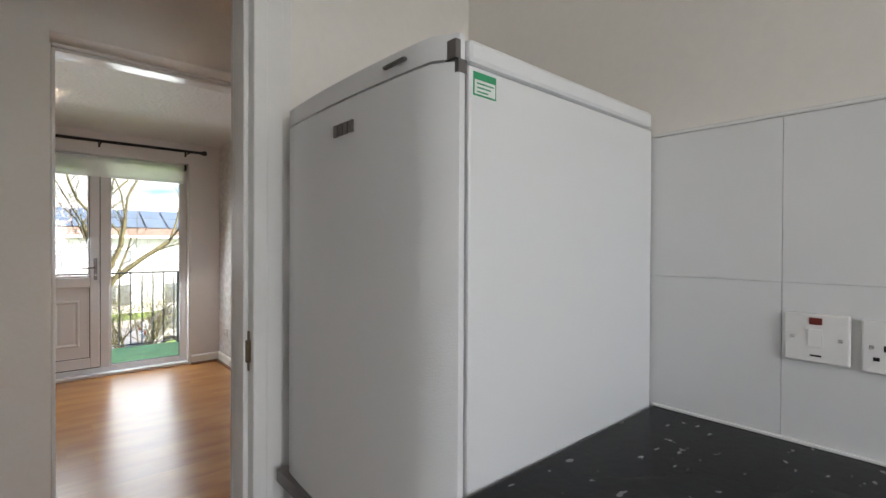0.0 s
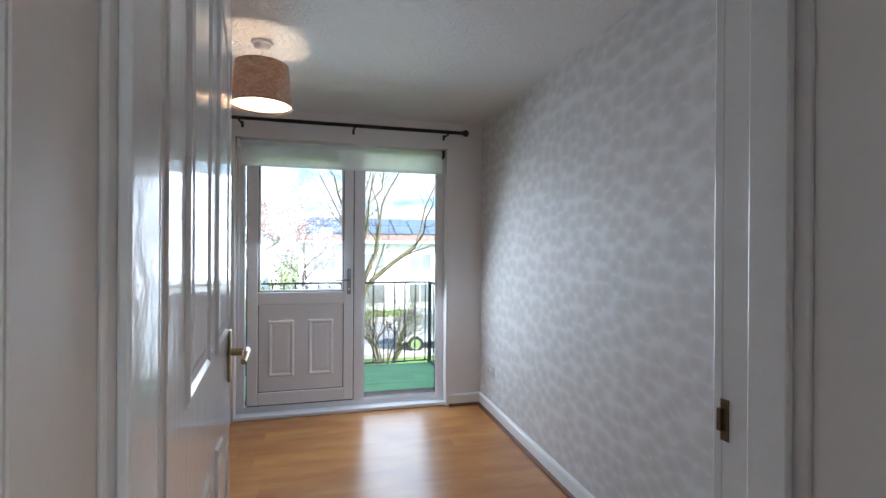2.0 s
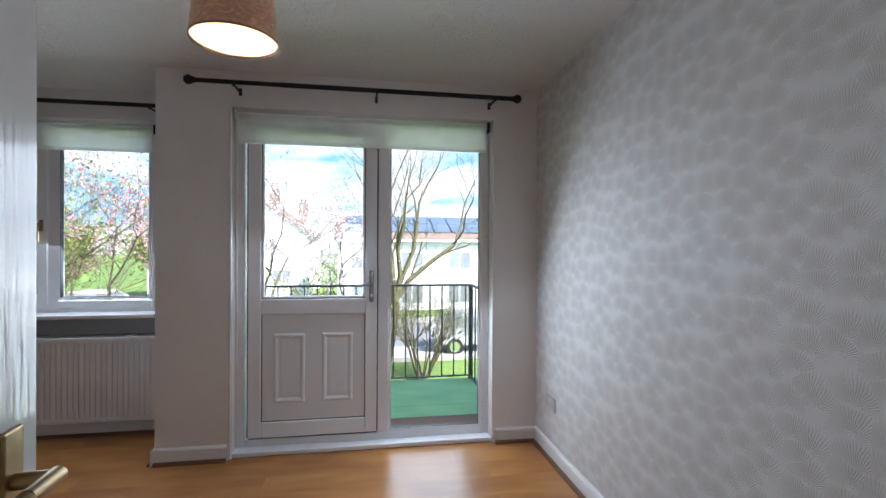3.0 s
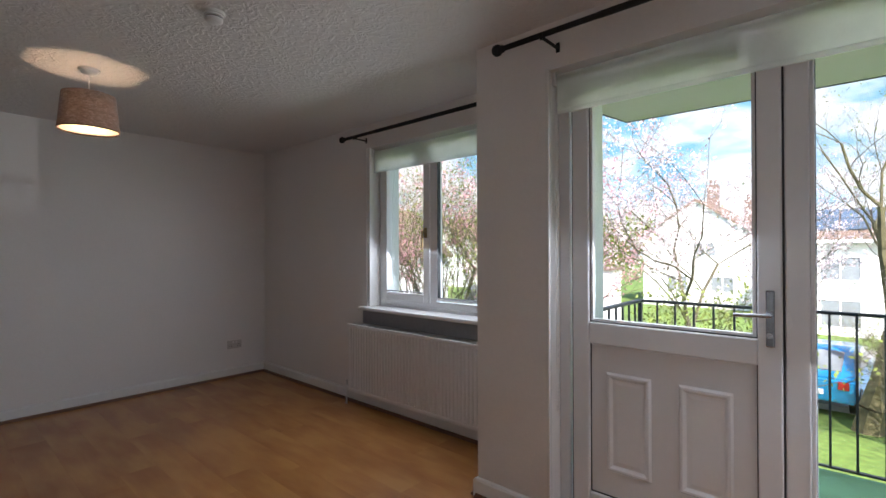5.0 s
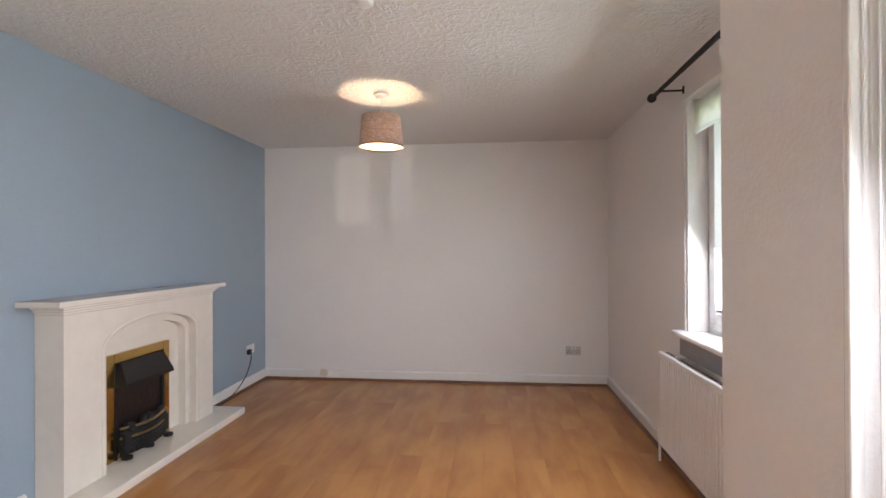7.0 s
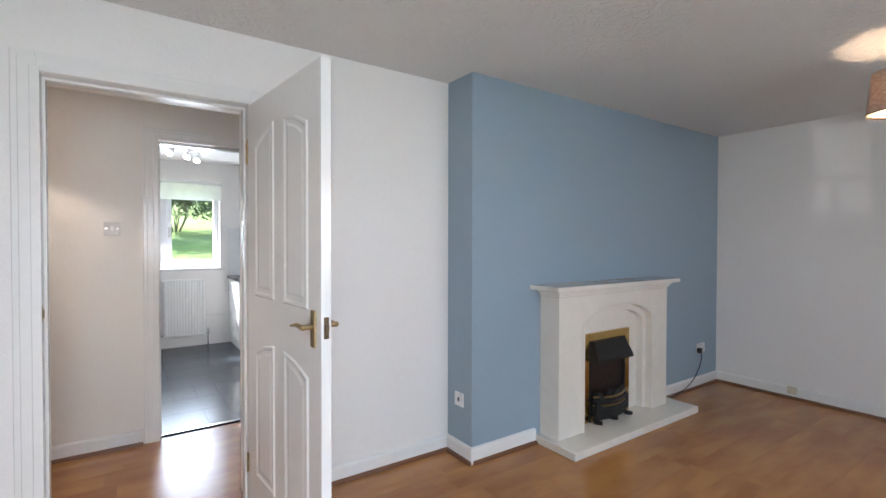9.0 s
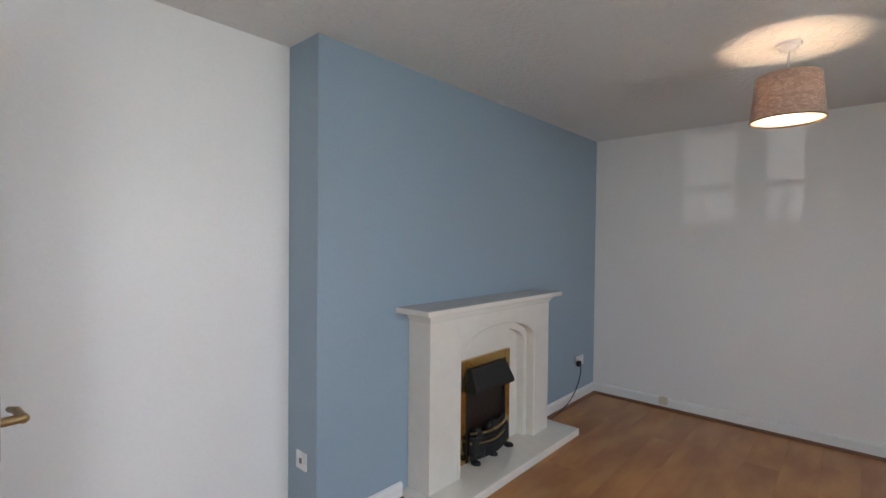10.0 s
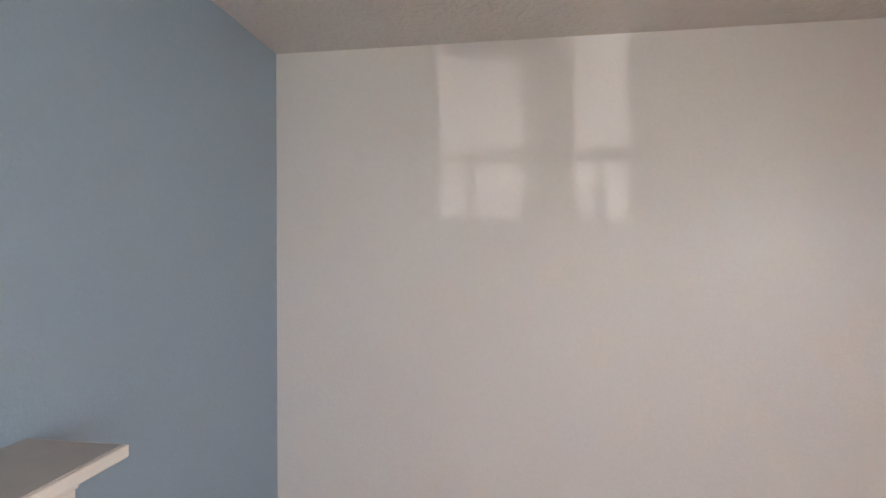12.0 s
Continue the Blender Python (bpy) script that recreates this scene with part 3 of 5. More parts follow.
def doorway(name, x0, x1, y0, y1, arch_hi, arch_lo):
    """Door lining with a stop, and moulded architraves on the faces that have them."""
    ob = tagged(new(name), "white gloss painted door frame", "door frame", kind="structure")
    FRAME[ob.name] = Matrix()
    part("lining", boxes((x0 - 0.002, x0 + 0.028, y0 - 0.008, y1 + 0.008, 0, DTOP), (x1 - 0.028, x1 + 0.002, y0 - 0.008, y1 + 0.008, 0, DTOP), (x0 + 0.028, x1 - 0.028, y0 - 0.008, y1 + 0.008, DTOP - 0.03, DTOP), bevel=0.004), GLOSS, ob)
    ym = y1 - 0.05 if arch_hi else y0 + 0.05
    ys = (y0 + 0.012, ym) if arch_hi else (ym, y1 - 0.012)
    part("door_stop", boxes((x0 + 0.028, x0 + 0.040, ys[0], ys[1], 0, DTOP - 0.03), (x1 - 0.040, x1 - 0.028, ys[0], ys[1], 0, DTOP - 0.03), (x0 + 0.04, x1 - 0.04, ys[0], ys[1], DTOP - 0.042, DTOP - 0.03), bevel=0.003), GLOSS, ob)
    for on, y, s in ((arch_hi, y1, 1), (arch_lo, y0, -1)):
        if on:
            for k, (w, d) in enumerate(((0.062, 0.012), (0.046, 0.018), (0.020, 0.022))):
                o = 0.012 + (0.062 - w) * 0.4
                ya, yb = sorted((y + s * 0.001 * k, y + s * d))
                part("architrave", boxes((x0 - w - 0.012 + o, x0 + o, ya, yb, 0, DTOP + w - o), (x1 - o, x1 + w + 0.012 - o, ya, yb, 0, DTOP + w - o), (x0 + o, x1 - o, ya, yb, DTOP - o, DTOP + w - o), bevel=0.003), GLOSS, ob)
    return ob


dl = doorway("door_frame_living", DX0, DX1, YF + 0.009, YR, True, False)
part("strike_plate", boxes((DX1 - 0.0305, DX1 - 0.0275, 3.223, 3.237, 1.035, 1.10), (DX1 - 0.036, DX1 - 0.0275, 3.232, 3.239, 1.050, 1.085)), DARKBRASS, dl, "worn brass strike plate")
part("hinge", boxes((DX0 + 0.0275, DX0 + 0.032, 3.196, 3.234, 1.78, 1.88)), OLDBRASS, dl)
dk = doorway("door_frame_kitchen", KX0, KX1, YK0, YK1, True, True)
part("strike_plate", boxes((KX1 - 0.031, KX1 - 0.0275, 1.905, 1.927, 1.02, 1.11), (KX1 - 0.036, KX1 - 0.0275, 1.898, 1.910, 1.04, 1.09)), DARKBRASS, dk, "worn brass strike plate")
structure("trim_kitchen_threshold", boxes((KX0 + 0.03, KX1 - 0.03, 1.915, 1.95, 0.0, 0.006), bevel=0.002), CHROME, "metal floor threshold strip", "trim")


def lever_handle(parent, u, z, y, s, metal):
    """A lever on a back plate, on the face at y that looks towards s."""
    ya, yb = sorted((y, y + s * 0.008))
    h = part("door_handle", boxes((u - 0.019, u + 0.019, ya, yb, z - 0.078, z + 0.062), bevel=0.003), metal, parent, "aged brass lever handle")
    part("lever", rods(((u, y, z), (u, y + s * 0.05, z), 0.010), ((u + 0.008, y + s * 0.047, z), (u - 0.055, y + s * 0.047, z + 0.004), 0.0105, 0.009), ((u - 0.055, y + s * 0.047, z + 0.004), (u - 0.11, y + s * 0.045, z - 0.005), 0.009, 0.007)), metal, h, smooth=True)


def panel_door(name, m, label, w=0.765):
    d = thing(name, m, label, "door", own=True)
    part("leaf", boxes((0, w, 0, 0.040, 0.006, 2.040), bevel=0.002), DOORPAINT, d)
    pw = (w - 0.33) / 2
    for y, s in ((0, -1), (0.040, 1)):
        for i in range(2):
            u0 = 0.11 + i * (pw + 0.11)
            hi = (1.83, 1.90) if i == 0 else (1.90, 1.83)
            top = [(u0, 1.10), (u0 + pw, 1.10), (u0 + pw, hi[1]), (u0 + pw * 0.5, (hi[0] + hi[1]) / 2 + 0.012), (u0, hi[0])]
            part("panel", moulded(top, y, s, rim=0.006, width=0.026, field=0.055, rise=0.004), DOORPAINT, d)
            lo = (0.84, 0.90) if i == 0 else (0.90, 0.84)
            part("panel", moulded([(u0, 0.22), (u0 + pw, 0.22), (u0 + pw, lo[1]), (u0 + pw * 0.5, (lo[0] + lo[1]) / 2 + 0.012), (u0, lo[0])], y, s, rim=0.006, width=0.026, field=0.055, rise=0.004), DOORPAINT, d)
        lever_handle(d, w - 0.06, 1.045, y, s, OLDBRASS)
    part("latch_plate", boxes((w - 0.001, w + 0.0015, 0.010, 0.030, 1.005, 1.085), (w, w + 0.010, 0.013, 0.027, 1.03, 1.06)), DARKBRASS, d)
    part("hinge", rods(((-0.004, -0.004, 0.2), (-0.004, -0.004, 0.3), 0.006), ((-0.004, -0.004, 1.75), (-0.004, -0.004, 1.85), 0.006)), OLDBRASS, d)
    return d


panel_door("living_room_door", pose(0.120, 3.252, 0, 0, 0, 95.6), "white gloss four-panel door standing open into the room", 0.826)
panel_door("hall_door", pose(1.73, 3.10, 0, 0, 0, 4), "white painted panel door in the hall", 0.70)
dh2 = doorway("door_frame_hall", 1.70, 2.46, YH, YR, False, True)

# ---- living room things ----
def pendant(x, y, label, dz=0.0, diffuser=True):
    p = thing("pendant_lamp", pose(x, y, CEIL), label, "lamp", "drum pendant lamps")
    part("ceiling_rose", lathe(bmesh.new(), [(0.0, 2.362), (0.022, 2.363), (0.036, 2.372), (0.042, 2.384), (0.052, 2.386), (0.054, 2.3995)], (x, y, 0)), PLASTIC, p, smooth=True)
    part("flex", rods(((x, y, 2.2), (x, y, 2.38), 0.004)), PLASTIC, p)
    part("bulb_holder", rods(((x, y, 2.175), (x, y, 2.215), 0.018)), PLASTIC, p)
    sh = part("shade", lathe(bmesh.new(), [(0.152, 2.033), (0.132, 2.245), (0.129, 2.245), (0.149, 2.033), (0.152, 2.033)], (x, y, dz), 48), SHADE, p, "mottled mauve-brown fabric drum shade", smooth=True)
    part("rim", lathe(bmesh.new(), [(0.1535, 2.032), (0.1535, 2.037), (0.148, 2.037), (0.148, 2.032), (0.1535, 2.032)], (x, y, dz), 48), DARKBRASS, sh)
    part("spider", rods(((x - 0.13, y, 2.24 + dz), (x + 0.13, y, 2.24 + dz), 0.0015), ((x, y - 0.13, 2.24 + dz), (x, y + 0.13, 2.24 + dz), 0.0015)), CHROME, p)
    if diffuser:
        part("diffuser", lathe(bmesh.new(), [(0.0, 2.040), (0.147, 2.040)], (x, y, dz), 40), BULBGLOW, p, "glowing cream diffuser under the shade")
    return p


BULBGLOW = cloth_material("lit_diffuser", (0.70, 0.61, 0.50), 0.9, weave=300)
pendant(-2.66, 5.10, "lit drum pendant lamp with mottled brown fabric shade")
pendant(-0.02, 5.20, "lit drum pendant lamp near the hall door", 0.035)
pendant(1.45, 2.55, "lit drum pendant lamp in the hall", diffuser=False)

sm = thing("smoke_alarm", pose(-1.44, 5.32, CEIL), "round white smoke alarm on the ceiling", "smoke alarm")
part("base", lathe(bmesh.new(), [(0.0, 2.386), (0.046, 2.386), (0.048, 2.3995)], (-1.44, 5.32, 0)), PLASTIC, sm, smooth=True)
part("cover", lathe(bmesh.new(), [(0.0, 2.352), (0.026, 2.353), (0.037, 2.362), (0.039, 2.37), (0.034, 2.372), (0.034, 2.377), (0.041, 2.379), (0.041, 2.386)], (-1.44, 5.32, 0)), PLASTIC, sm, smooth=True)
part("vent_ring", lathe(bmesh.new(), [(0.036, 2.371), (0.036, 2.378)], (-1.44, 5.32, 0)), GREYKNOB, sm)


def curtain_pole(x0, x1, y, wall, z, brackets, label):
    c = thing("curtain_pole", pose((x0 + x1) / 2, y, z), label, "curtain pole", "black curtain poles")
    part("pole", rods(((x0, y, z), (x1, y, z), 0.013)), IRON, c, smooth=True)
    part("sleeve", rods(((x0 + 0.25 * (x1 - x0), y, z), (x1, y, z), 0.0145)), IRON, c, smooth=True)
    for x in (x0, x1):
        s = 1 if x == x1 else -1
        bm = ball(bmesh.new(), (x + s * 0.022, y, z), 0.028)
        rod(bm, (x - s * 0.012, y, z), (x + s * 0.004, y, z), 0.018)
        part("finial", bm, IRON, c, "round ball finial", smooth=True)
    for x in brackets:
        b = boxes((x - 0.006, x + 0.006, y - 0.004, wall - 0.004, z - 0.022, z - 0.013), (x - 0.009, x + 0.009, wall - 0.006, wall, z - 0.036, z + 0.008), (x - 0.006, x + 0.006, y - 0.02, y - 0.014, z - 0.030, z))
        part("bracket", b, IRON, c)


curtain_pole(-0.538, 1.40, 6.29, YB, 2.285, (-0.31, 0.52, 1.27), "black metal curtain pole above the balcony door")
curtain_pole(-2.56, -0.85, 6.86, YW, 2.28, (-2.40, -1.0), "black metal curtain pole above the window")


def roller_blind(x0, x1, y, ztop, zbot, label):
    b = thing("roller_blind", pose((x0 + x1) / 2, y, ztop), label, "blind", "white roller blinds")
    part("roll", rods(((x0 + 0.02, y, ztop - 0.03), (x1 - 0.02, y, ztop - 0.03), 0.024)), BLIND, b, smooth=True)
    part("cloth", boxes((x0 + 0.025, x1 - 0.025, y - 0.0255, y - 0.0240, zbot + 0.012, ztop - 0.03)), BLIND, b)
    part("bottom_bar", boxes((x0 + 0.025, x1 - 0.025, y - 0.030, y - 0.018, zbot, zbot + 0.022), bevel=0.004), BLIND, b)
    for x in (x0, x1 - 0.016):
        part("bracket", boxes((x, x + 0.016, y - 0.032, y + 0.03, ztop - 0.065, ztop), bevel=0.003), PLASTIC if x == x0 else DARK, b)
    return b


rb = roller_blind(-0.350, 1.285, 6.475, 2.168, 1.962, "white roller blind rolled most of the way up")
part("chain", rods(((-0.335, 6.452, 0.55), (-0.335, 6.452, 2.13), 0.0022), ((-0.335, 6.468, 0.55), (-0.335, 6.468, 2.13), 0.0022)), PLASTIC, rb, "thin white bead chain")
roller_blind(-2.365, -1.03, 7.04, 2.185, 1.985, "white roller blind rolled up over the window")


def radiator(x0, x1, yb, s, z0, z1, label, valves=True):
    """A panel radiator with pressed flutes; its back at yb, facing s."""
    r = thing("radiator", pose((x0 + x1) / 2, yb, 0), label, "radiator")
    yf = yb + s * 0.055
    bm = bmesh.new()
    n = int((x1 - x0) / 0.034)
    o = [(x0, yb + s * 0.03)]
    for i in range(n):
        u = x0 + 0.012 + (x1 - x0 - 0.024) * i / n
        w = (x1 - x0 - 0.024) / n
        o += [(u, yf), (u + w * 0.62, yf), (u + w * 0.72, yf - s * 0.009), (u + w * 0.9, yf - s * 0.009)]
    o += [(x1 - 0.012, yf), (x1, yb + s * 0.03)]
    lo = [bm.verts.new((u, y, z0 + 0.03)) for u, y in o]
    hi = [bm.verts.new((u, y, z1 - 0.03)) for u, y in o]
    for i in range(len(o) - 1):
        bm.faces.new((lo[i], lo[i + 1], hi[i + 1], hi[i]))
    part("panel", bm, ENAMEL, r)
    ya, yc = sorted((yb + s * 0.030, yf + s * 0.001))
    part("top_grille", boxes(*[(x0 + 0.02 + i * 0.05, x0 + 0.058 + i * 0.05, min(yb + s * 0.004, yb + s * 0.03), max(yb + s * 0.004, yb + s * 0.03), z1 - 0.008, z1 - 0.003) for i in range(int((x1 - x0 - 0.04) / 0.05))]), GREYKNOB, r)
    part("edge", boxes((x0, x1, ya, yc, z1 - 0.032, z1), (x0, x1, ya, yc, z0, z0 + 0.032), bevel=0.006), ENAMEL, r)
    ya, yc = sorted((yb + s * 0.005, yb + s * 0.031))
    part("back_panel", boxes((x0 + 0.01, x1 - 0.01, ya, yc, z0 + 0.01, z1 - 0.012), bevel=0.004), ENAMEL, r)
    ya, yc = sorted((yb - s * 0.045 if valves else yb, yb + s * 0.03))
    for x in (x0 + 0.2, x1 - 0.2):
        part("wall_bracket", boxes((x - 0.02, x + 0.02, ya, yc, z0 + 0.05, z1 + 0.006)), ENAMEL, r)
    ym = yb + s * 0.04
    for x, sx in ((x0, -1), (x1, 1)):
        bm = rods(((x + sx * 0.03, ym, 0.0), (x + sx * 0.03, ym, z0 + 0.03), 0.008), ((x, ym, z0 + 0.03), (x + sx * 0.045, ym, z0 + 0.03), 0.012))
        rod(bm, (x + sx * 0.03, ym, z0 + 0.03), (x + sx * 0.03, ym, z0 + 0.085), 0.013)
        part("valve", bm, CHROME if not valves else ENAMEL, r, smooth=True)
    return r


radiator(-2.545, -0.95, 6.935, -1, 0.12, 0.695, "long white panel radiator under the window")

# fireplace
fp = thing("fireplace", pose(-2.35, YS, 0), "cream marble fireplace with arched surround", "fireplace")
FX0, FX1, FZ = -2.998, -1.715, 1.036
HX0, HX1 = -3.15, -1.66
hearth = boxes((HX0, HX1, YS + 0.001, 3.84, 0.0, 0.052), bevel=0.006)
part("hearth", hearth, STONE, fp, "polished cream hearth slab")
AC, AW, ASP, AAP = -2.385, 0.405, 0.765, 0.905


def arch(w, spring, apex, foot, n=18):
    pts = [(AC - w, foot)]
    for i in range(n + 1):
        a = math.pi * (1 - i / n)
        pts.append((AC + w * math.cos(a), spring + (apex - spring) * math.sin(a)))
    return pts + [(AC + w, foot)]


def arch_face(x0, x1, z0, z1, w, spring, apex, y0, y1):
    """A slab with an arched opening through it."""
    inner = arch(w, spring, apex, z0)
    outer = [(x0, z0)] + [(x0 + (x1 - x0) * i / 18, z1) for i in range(19)] + [(x1, z0)]
    bm = bmesh.new()
    loops = [[bm.verts.new((u, y, z)) for u, z in o] for o in (outer, inner) for y in (y0, y1)]
    n = len(inner)
    for a, b in ((loops[0], loops[2]), (loops[1], loops[3]), (loops[0], loops[1]), (loops[2], loops[3])):
        for i in range(n - 1):
            bm.faces.new((a[i], a[i + 1], b[i + 1], b[i]))
    return bm


def arch_band(w1, w0, rise, y0, y1):
    """A moulding that follows the arch from foot to foot."""
    a, b = arch(w1, ASP, AAP + rise, 0.054), arch(w0, ASP, AAP + 0.004, 0.054)
    bm = bmesh.new()
    L = [[bm.verts.new((u, y, z)) for u, z in o] for o, y in ((a, y0), (a, y1 - 0.003), (inset_arch(a, b, 0.25), y1), (inset_arch(a, b, 0.75), y1), (b, y1 - 0.004), (b, y0))]
    for p, q in zip(L, L[1:]):
        for i in range(len(p) - 1):
            bm.faces.new((p[i], p[i + 1], q[i + 1], q[i]))
    return bm


def inset_arch(a, b, t):
    return [(u0 + (u1 - u0) * t, z0 + (z1 - z0) * t) for (u0, z0), (u1, z1) in zip(a, b)]


sur = part("surround", arch_face(FX0, FX1, 0.053, FZ - 0.03, AW, ASP, AAP, YS + 0.001, 3.655), STONE, fp)
part("arch_bead", arch_face(AC - AW + 0.002, AC + AW - 0.002, 0.053, AAP + 0.0, AW - 0.045, ASP - 0.02, AAP - 0.045, YS + 0.002, 3.600), STONE, sur)
part("arch_moulding", arch_band(AW + 0.030, AW + 0.004, 0.030, 3.654, 3.661), STONE, sur)
part("back_panel", boxes((AC - AW + 0.002, AC + AW - 0.002, YS + 0.002, 3.545, 0.053, AAP - 0.04)), STONE, sur)
cor = bmesh.new()
for k, (o, z0, z1) in enumerate(((0.006, 0.996, 1.012), (0.016, 1.010, 1.028), (0.030, 1.026, 1.046))):
    box(cor, FX0 - o, FX1 + o, YS + 0.001, 3.655 + o, z0, z1, bevel=0.005)
part("cornice", cor, STONE, fp)
part("mantel_shelf", boxes((-3.048, -1.612, YS + 0.001, 3.738, 1.046, 1.074), bevel=0.0035), STONE, fp, "cream marble mantel shelf")
# thin added slab; its darker beige paints in the dim top of the shelf
part("shelf_top_shade", boxes((-3.039, -1.621, YS + 0.003, 3.730, 1.073, 1.0765), bevel=0.0015), surface("shaded_marble", (0.54, 0.485, 0.43), 0.14, grain=14, vary=0.06, big=2.2, bump=0.01), fp, "polished beige slab darkened for the shade on the shelf")

fire = thing("electric_fire", pose(-2.345, 3.56, 0.053), "brass-framed electric fire with a black hood", "fire")
EX0, EX1 = -2.615, -2.075
part("brass_frame", frame_boxes(EX0, EX1, 0.055, 0.70, 0.058, 3.546, 3.572, 0.003), BRASS, fire, "polished brass frame")
part("firebox", boxes((EX0 + 0.058, EX1 - 0.058, 3.548, 3.553, 0.055, 0.645), (EX0 + 0.058, EX0 + 0.075, 3.553, 3.575, 0.055, 0.645), (EX1 - 0.075, EX1 - 0.058, 3.553, 3.575, 0.055, 0.645)), DARK, fire)
hood = bmesh.new()
ho = [(3.574, 0.640), (3.592, 0.640), (3.650, 0.520), (3.650, 0.498), (3.574, 0.498)]
hv = []
for x0, x1, (y, z) in [(EX0 + 0.085 - k, EX1 - 0.085 + k, p) for k, p in zip((0.0, 0.0, 0.022, 0.026, 0.026), ho)]:
    hv.append((hood.verts.new((x0, y, z)), hood.verts.new((x1, y, z))))
for (a, b), (c, d) in zip(hv, hv[1:] + hv[:1]):
    hood.faces.new((a, b, d, c))
hood.faces.new([a for a, _ in hv])
hood.faces.new([b for _, b in hv][::-1])
part("hood", hood, DARK, fire, "black metal canopy hood")
COAL = surface("coal", (0.02, 0.018, 0.016), 0.7, vary=0.5, bump=0.3)
EMBER = surface("ember_plastic", (0.010, 0.003, 0.002), 0.5, vary=0.6, grain=30, bump=0.2)
rng = random.Random(4)
bed = bmesh.new()
for i in range(26):
    x, y, z = rng.uniform(EX0 + 0.1, EX1 - 0.1), rng.uniform(3.575, 3.615), rng.uniform(0.205, 0.245)
    bmesh.ops.create_icosphere(bed, subdivisions=1, radius=rng.uniform(0.018, 0.032), matrix=Matrix.Translation((x, y, z)) @ Euler((i, i * 2, i * 3)).to_matrix().to_4x4() @ Matrix.Diagonal((1.2, 1, 0.8, 1)))
part("coal_bed", bed, COAL, fire)["kind"] = "stuff"
part("flame_screen", boxes((EX0 + 0.08, EX1 - 0.08, 3.556, 3.562, 0.22, 0.50)), EMBER, fire, "dull red flame-effect screen")


def bow(z, r, depth=0.042):
    pts = [(EX0 + 0.075 + (EX1 - EX0 - 0.15) * i / 12, 3.60 + depth * math.sin(math.pi * i / 12), z - 0.012 * math.sin(math.pi * i / 12)) for i in range(13)]
    return tube(pts, r)


part("grate_tray", boxes((EX0 + 0.075, EX1 - 0.075, 3.574, 3.625, 0.10, 0.215), bevel=0.01), DARK, fire)
for z, mt, lb in ((0.245, OLDBRASS, "brass front bar"), (0.215, DARK, ""), (0.185, OLDBRASS, "brass front bar"), (0.16, DARK, "")):
    part("front_bar", bow(z, 0.0085), mt, fire, lb, smooth=True)
fret = bmesh.new()
for i in range(12):
    u = (i + 0.5) / 12
    x, y = EX0 + 0.075 + (EX1 - EX0 - 0.15) * u, 3.595 + 0.040 * math.sin(math.pi * u)
    box(fret, x - 0.019, x + 0.019, y - 0.01, y, 0.07, 0.155, bevel=0.003)
part("ash_fret", fret, DARK, fire, "black cast fret")
for x in (EX0 + 0.09, -2.345, EX1 - 0.09):
    ft = boxes((x - 0.020, x + 0.020, 3.60, 3.645, 0.053, 0.082), bevel=0.008)
    ball(ft, (x, 3.648, 0.070), 0.016)
    part("foot", ft, DARK, fire, smooth=True)


def socket(c, axis, s, w, label, plate=PLASTIC, kind="socket", parts=()):
    """A face plate centred at c on a wall whose normal runs along axis towards s."""
    x, y, z = c
    o = thing("wall_" + kind, pose(x, y, z), label, kind)

    def slab(u0, u1, d0, d1, z0, z1, bevel=0.0):
        d0, d1 = sorted((s * d0, s * d1))
        return boxes((x + u0, x + u1, y + d0, y + d1, z + z0, z + z1), bevel=bevel) if axis == "y" else boxes((x + d0, x + d1, y + u0, y + u1, z + z0, z + z1), bevel=bevel)
    part("plate", slab(-w / 2, w / 2, 0, 0.010, -0.043, 0.043, 0.003), plate, o)
    for name, u0, u1, z0, z1, d, mt in parts:
        part(name, slab(u0, u1, 0.008, d, z0, z1, 0.0006), mt, o)
    for u in (-w / 2 + 0.013, w / 2 - 0.013):
        part("screw", slab(u - 0.003, u + 0.003, 0.008, 0.0112, -0.003, 0.003), CHROME, o)
    return o


HOLES = [("pin_hole", -0.0035, 0.0035, 0.002, 0.012, 0.0106, DARK), ("pin_hole", -0.016, -0.008, -0.014, -0.008, 0.0106, DARK), ("pin_hole", 0.008, 0.016, -0.014, -0.008, 0.0106, DARK)]


def twin(k):
    return [(n, u0 + d, u1 + d, z0 - 0.008, z1 - 0.008, dep, mt) for d in (-0.042, 0.042) for n, u0, u1, z0, z1, dep, mt in HOLES] + [("rocker", d - 0.007, d + 0.007, 0.014, 0.034, 0.014, PLASTIC) for d in (-0.016, 0.016)]


socket((XW, 6.645, 0.340), "x", 1, 0.146, "darker white double wall socket above the skirting", plate=DARKERPLASTIC, parts=twin(0))
socket((XE, 6.16, 0.345), "x", -1, 0.146, "white double wall socket on papered wall", plate=DARKERPLASTIC, parts=twin(0))
s1 = socket((-3.87, YS, 0.365), "y", 1, 0.146, "white double socket with a black plug", parts=twin(0))
socket((XB, 3.365, 0.365), "x", 1, 0.086, "white aerial socket on the chimney side", parts=[("aerial_hole", -0.01, 0.01, -0.012, 0.014, 0.0125, GREYKNOB)])
plug = thing("plug", pose(-3.81, YS + 0.012, 0.35), "black mains plug with its trailing cable", "plug")
part("body", boxes((-3.835, -3.785, YS + 0.010, YS + 0.048, 0.325, 0.375), bevel=0.012), DARK, plug)
cable = []
for i in range(25):
    u = i / 24
    cable.append((-3.81 + 0.55 * u ** 1.6, YS + 0.045 + 0.03 * math.sin(u * 3), 0.32 * (1 - u) ** 1.35 + 0.008 + 0.02 * math.sin(u * 6.28) * (1 - u)))
